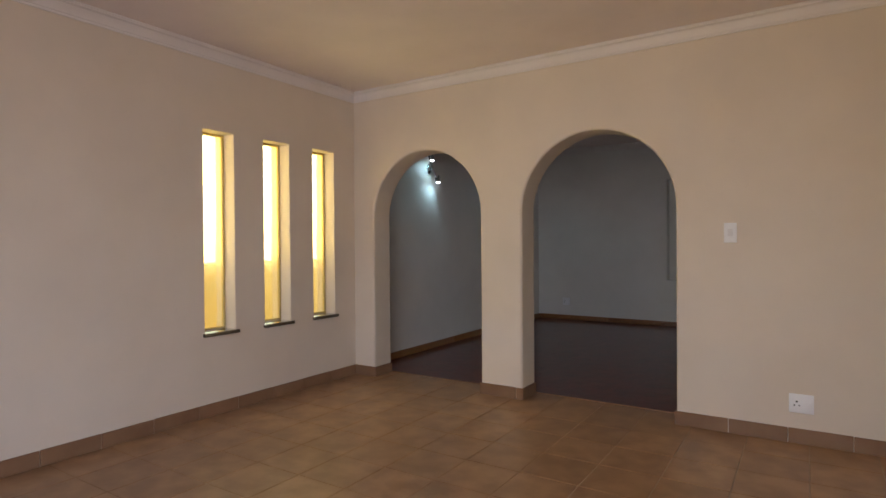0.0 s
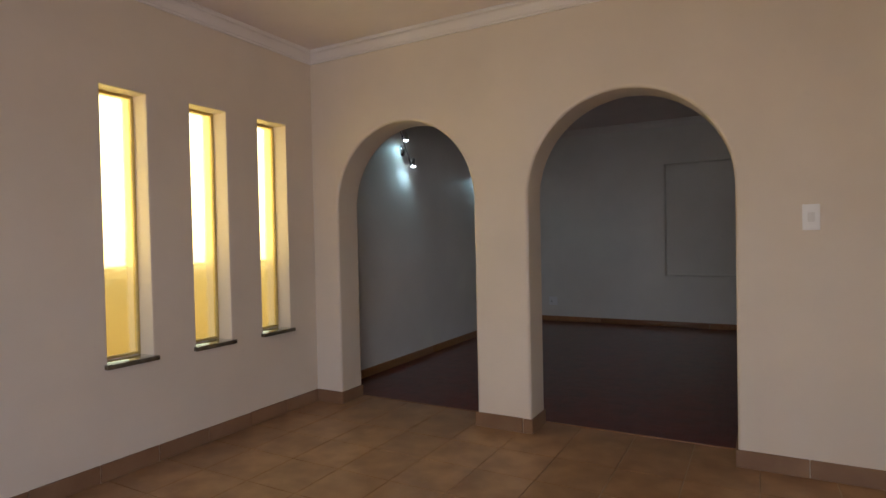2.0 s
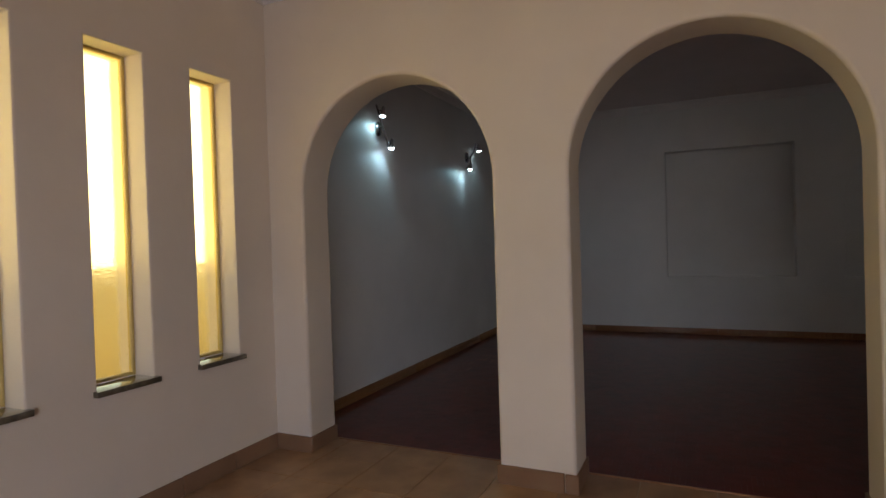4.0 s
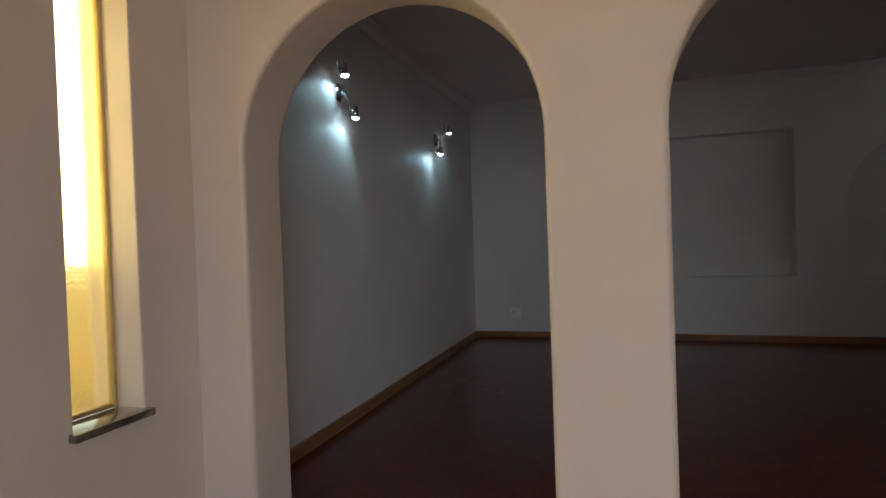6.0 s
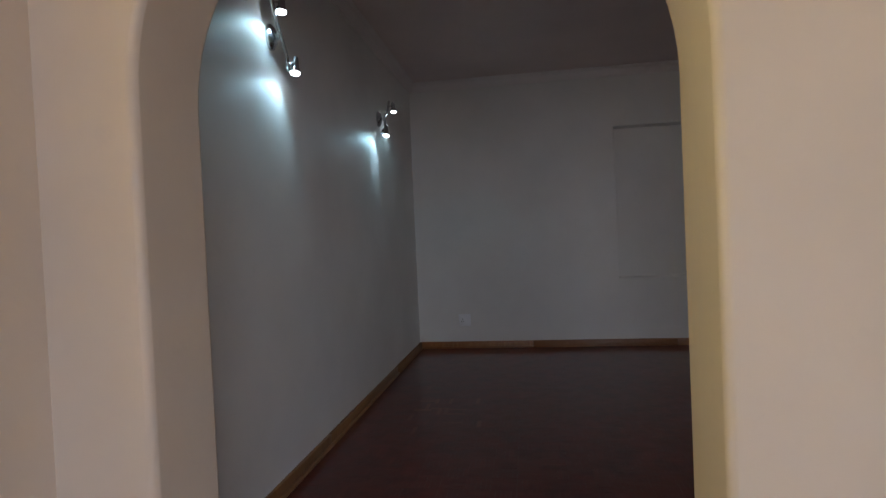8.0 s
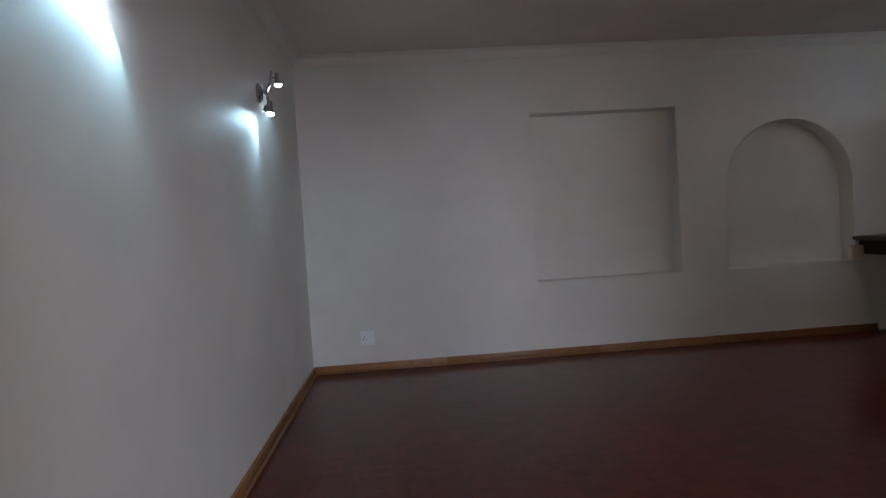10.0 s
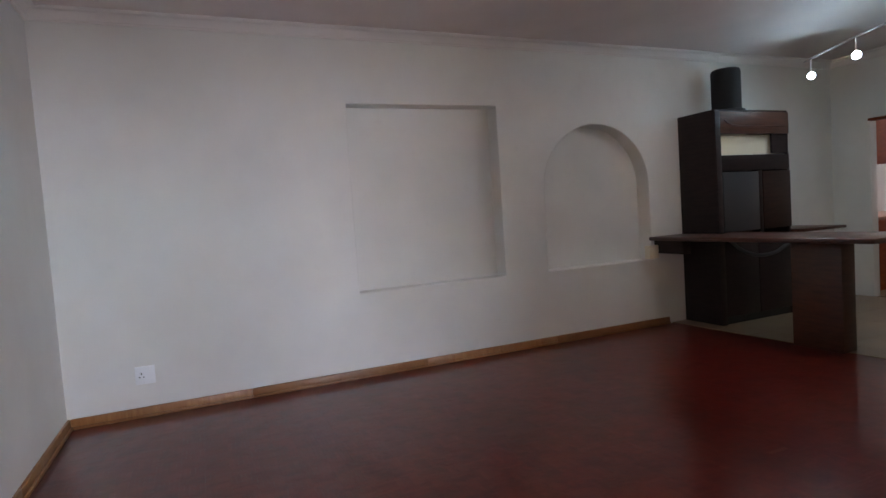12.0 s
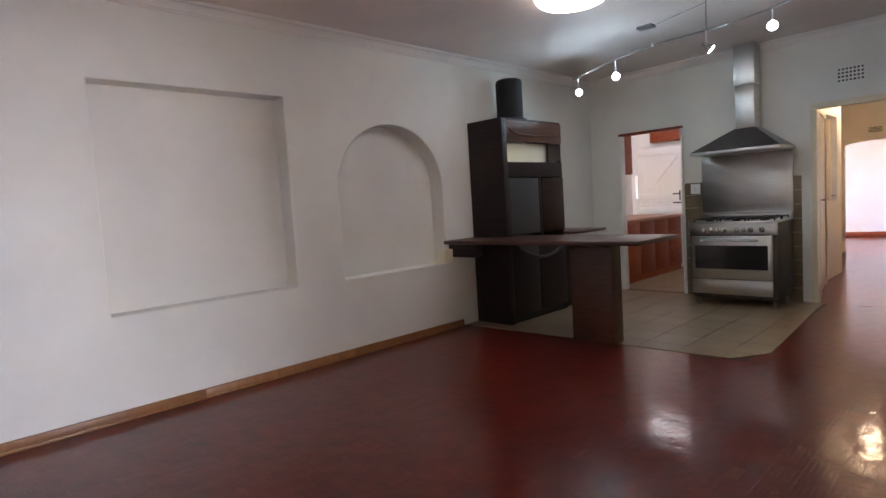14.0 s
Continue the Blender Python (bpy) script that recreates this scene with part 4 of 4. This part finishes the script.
part("transformer", one_box(5.93, 3.06, H2 - 0.026, 6.03, 3.20, H2 - 0.001, bev=0.004), DARKSTEEL, trk, "small dark transformer box on the ceiling")
for x, y, drop, ax, on in ((6.25, 4.02, 0.145, (-0.75, -0.55, -0.5), 1), (5.915, 3.415, 0.140, (-0.75, -0.55, -0.45), 1), (5.69, 2.50, 0.125, (0.45, -0.65, -0.65), 0), (5.56, 1.99, 0.11, (-0.8, -0.2, -0.45), 1)):
    a = Vector(ax).normalized()
    c = Vector((x, y, TZ - drop))
    part("stem", tube(bmesh.new(), [(x, y, TZ), (x, y, TZ - drop + 0.01)], 0.006, 8), WHITEPLASTIC, trk)
    hd = part("spot_head", turned(bmesh.new(), c, a, [(-0.040, 0.006), (-0.032, 0.015), (0.0, 0.021), (0.030, 0.034), (0.042, 0.037)], 20), CHROME, trk)
    part("spot_face", turned(bmesh.new(), c, a, [(0.034, 0.031), (0.046, 0.033), (0.050, 0.027), (0.052, 0.01)], 20), LED, hd, "glowing cold white spot face")
    e = c + a * 0.07
    lamp("track_spot_light", "POINT", Matrix.Translation(ORIGIN + e), LIGHT_TRACK if on else LIGHT_TRACK * 0.3, (0.56, 0.87, 1.0), radius=0.03)
lamp("dome_light", "POINT", Matrix.Translation(ORIGIN) @ pose(4.68, 3.08, H2 - 0.18), LIGHT_DOME, (0.84, 0.93, 1.0), radius=0.1)

ORIGIN = Vector((0, 0, 0))
# ---- glazed door of the tiled room: unseen, assumed where the daylight enters ----
gd = thing("glazed_door", (3.3, YS - 0.1, 0), "closed white-framed sliding glass door, assumed, out of view", "door", kind="structure")
bm = bmesh.new()
for x in (1.7, 3.26, 4.84):
    box(bm, x, YS - 0.13, 0.05, x + 0.06, YS - 0.08, 2.10, bev=0.003)
for z in (0.0, 2.10):
    box(bm, 1.7, YS - 0.13, z, 4.9, YS - 0.08, z + 0.05, bev=0.003)
part("frame", bm, WHITEPAINT, gd)
for x in (1.76, 3.32):
    g = part("pane", one_box(x, YS - 0.108, 0.05, x + 1.5, YS - 0.102, 2.10), CLEAR, gd)
    g.visible_shadow = False

# ---- floor and wall pieces ----
me = mesh_of("floor_tile", one_box(0.002, 0.002, -0.008, P - 0.002, P - 0.002, 0.0, bev=0.002, seg=1), TILE)
for i in range(16):
    for j in range(17):
        o = new("floor_tile", me)
        o.parent = floor
        o.matrix_basis = pose(0.01 + i * P, 0.025 - (j + 1) * P, random.uniform(-0.0006, 0.0004), random.uniform(-0.08, 0.08), random.uniform(-0.08, 0.08))
for lo_x, hi_x in (A1, A2):
    k = math.floor((lo_x - 0.01) / P)
    while 0.01 + k * P < hi_x:
        x0, x1 = max(0.01 + k * P, lo_x + 0.003), min(0.01 + (k + 1) * P, hi_x - 0.003)
        o = new("floor_tile", mesh_of("threshold_tile", one_box(x0 + 0.002, -0.018, -0.008, x1 - 0.002, TH + 0.004, 0.0, bev=0.002, seg=1), TILE))
        o.parent = floor
        k += 1

ORIGIN = Vector((0.062, -0.033, 0))
# kitchen floor tiles: an island in the parquet with one cut corner
KP = 0.33
edge = [(5.12, YB - 0.004), (5.24, 2.22), (5.52, 2.03), (XF - 0.001, 2.16), (XF - 0.001, YB - 0.004)]
bm = bmesh.new()
vs = [bm.verts.new(ORIGIN + Vector((x, y, 0.001))) for x, y in edge]
f = bm.faces.new(vs)
ext = bmesh.ops.extrude_face_region(bm, geom=[f])
for v in [g for g in ext["geom"] if isinstance(g, bmesh.types.BMVert)]:
    v.co.z = -0.02
ki = solid("floor_kitchen_island", bm, KGROUT, "grey-beige ceramic tile area in the parquet by the cooker", "floor", kind="structure")


def clip(poly, a, b):
    """The part of a convex outline to the inner side of the line a, b."""
    out = []
    for i in range(len(poly)):
        p, q = poly[i], poly[(i + 1) % len(poly)]
        sp = (b[0] - a[0]) * (p[1] - a[1]) - (b[1] - a[1]) * (p[0] - a[0])
        sq = (b[0] - a[0]) * (q[1] - a[1]) - (b[1] - a[1]) * (q[0] - a[0])
        if sp >= 0:
            out.append(p)
        if sp * sq < 0:
            t = sp / (sp - sq)
            out.append((p[0] + (q[0] - p[0]) * t, p[1] + (q[1] - p[1]) * t))
    return out


for i in range(9):
    for j in range(9):
        x, y = 5.09 + i * KP, 1.95 + j * KP
        poly = [(x + 0.0025, y + 0.0025), (x + KP - 0.0025, y + 0.0025), (x + KP - 0.0025, y + KP - 0.0025), (x + 0.0025, y + KP - 0.0025)]
        for k in range(len(edge)):
            if len(poly) > 2:
                poly = clip(poly, edge[k], edge[(k + 1) % len(edge)])
        if len(poly) < 3:
            continue
        bm = bmesh.new()
        f = bm.faces.new([bm.verts.new(ORIGIN + Vector((px, py, 0.0045))) for px, py in poly])
        ext = bmesh.ops.extrude_face_region(bm, geom=[f])
        for v in [g for g in ext["geom"] if isinstance(g, bmesh.types.BMVert)]:
            v.co.z = -0.002
        part("floor_tile", bm, KTILE, ki)
me = mesh_of("kitchen_floor_tile", one_box(0.002, 0.002, -0.008, KP - 0.002, KP - 0.002, 0.001, bev=0.002, seg=1), KTILE)
for i in range(7):
    for j in range(9):
        o = new("floor_tile", me)
        o.parent = floor_k
        o.matrix_basis = pose(XF + 0.094 + i * KP, 2.62 + j * KP, 0)
wt = thing("cooker_wall_tiles", (XF, 2.9, 0), "brown glazed wall tiles behind the cooker", "wall tiles", kind="structure")
for i in range(8):
    for j in range(9):
        y0, y1 = 2.335 + i * 0.152, min(2.335 + i * 0.152 + 0.149, 3.548)
        part("wall_tile", one_box(XF - 0.008, y0, 0.0 + j * 0.149, XF - 0.001, y1, 0.146 + j * 0.149), BTILE, wt)

# finger parquet: squares of five strips, laid in turn along and across
S, NF = 0.12, 5
fw = S / NF
verts, faces = [], []
ORIGIN = Vector((0, 0, 0))
SHIFT = Matrix.Translation((0.062, -0.033, 0))
strip_me = mesh_of("parquet_strip", one_box(0.00025, 0.00025, -0.008, S - 0.00025, fw - 0.00025, 0.0), PARQUET, smooth=False)
worn_me = mesh_of("worn_parquet_strip", one_box(0.00025, 0.00025, -0.008, S - 0.00025, fw - 0.00025, 0.0), PARQUET_WORN, smooth=False)
pick = random.Random(5)
g = 0.00025
WORN = set()                  # lighter, bare strips scattered in the dining room floor
for wx, wy in ((3.27, 2.23), (3.48, 1.58), (3.50, 1.60)):
    WORN.add((int((wx - XL) / S), int((wy - YF) / S), int(wx * 37) % 5))
nx, ny = int((XF - XL) / S) + 1, int((YB - YF) / S) + 1
for i in range(nx):
    for j in range(ny):
        x0, y0 = XL + i * S, YF + 0.022 + j * S
        cx, cy = x0 + S / 2, y0 + S / 2
        if cx > 5.22 and cy > 2.1:
            continue
        across = (i + j) % 2
        own = 0.0 < x0 < 0.95 and 2.2 < y0 < 2.9
        for k in range(NF):
            if own:
                o = new("parquet_strip", worn_me if 0.1 < x0 < 0.55 and pick.random() < 0.13 else strip_me)
                o.parent = floor_p
                o.matrix_basis = SHIFT @ pose(x0 + S - k * fw, y0, 0, 0, 0, 90) if across else SHIFT @ pose(x0, y0 + k * fw, 0)
                continue
            a0, a1, b0, b1 = (x0 + k * fw, x0 + (k + 1) * fw, y0, y0 + S) if across else (x0, x0 + S, y0 + k * fw, y0 + (k + 1) * fw)
            if b1 > YB or a1 > XF + 0.085:
                continue
            if (i, j, k) in WORN:
                o = new("parquet_strip", worn_me)
                o.parent = floor_p
                o.matrix_basis = SHIFT @ pose(a1, b0, 0, 0, 0, 90) if across else SHIFT @ pose(a0, b0, 0)
                continue
            # each strip lies a hair out of level
            dx, dy = pick.uniform(-0.0045, 0.0045) * (a1 - a0) / 2, pick.uniform(-0.0045, 0.0045) * (b1 - b0) / 2
            n0 = len(verts)
            for z, t in ((0.0, 1), (-0.006, 0)):
                verts += [(a0 + g, b0 + g, z - t * (dx + dy)), (a1 - g, b0 + g, z + t * (dx - dy)), (a1 - g, b1 - g, z + t * (dx + dy)), (a0 + g, b1 - g, z + t * (dy - dx))]
            faces += [(n0, n0 + 1, n0 + 2, n0 + 3)] + [(n0 + 4 + q, n0 + 4 + (q + 1) % 4, n0 + (q + 1) % 4, n0 + q) for q in range(4)]
me = bpy.data.meshes.new("parquet_strips")
me.from_pydata(verts, [], faces)
me.materials.append(PARQUET)
o = new("parquet_strips", me)
o.matrix_basis = SHIFT
o.parent = floor_p
tagged(o, kind="stuff")
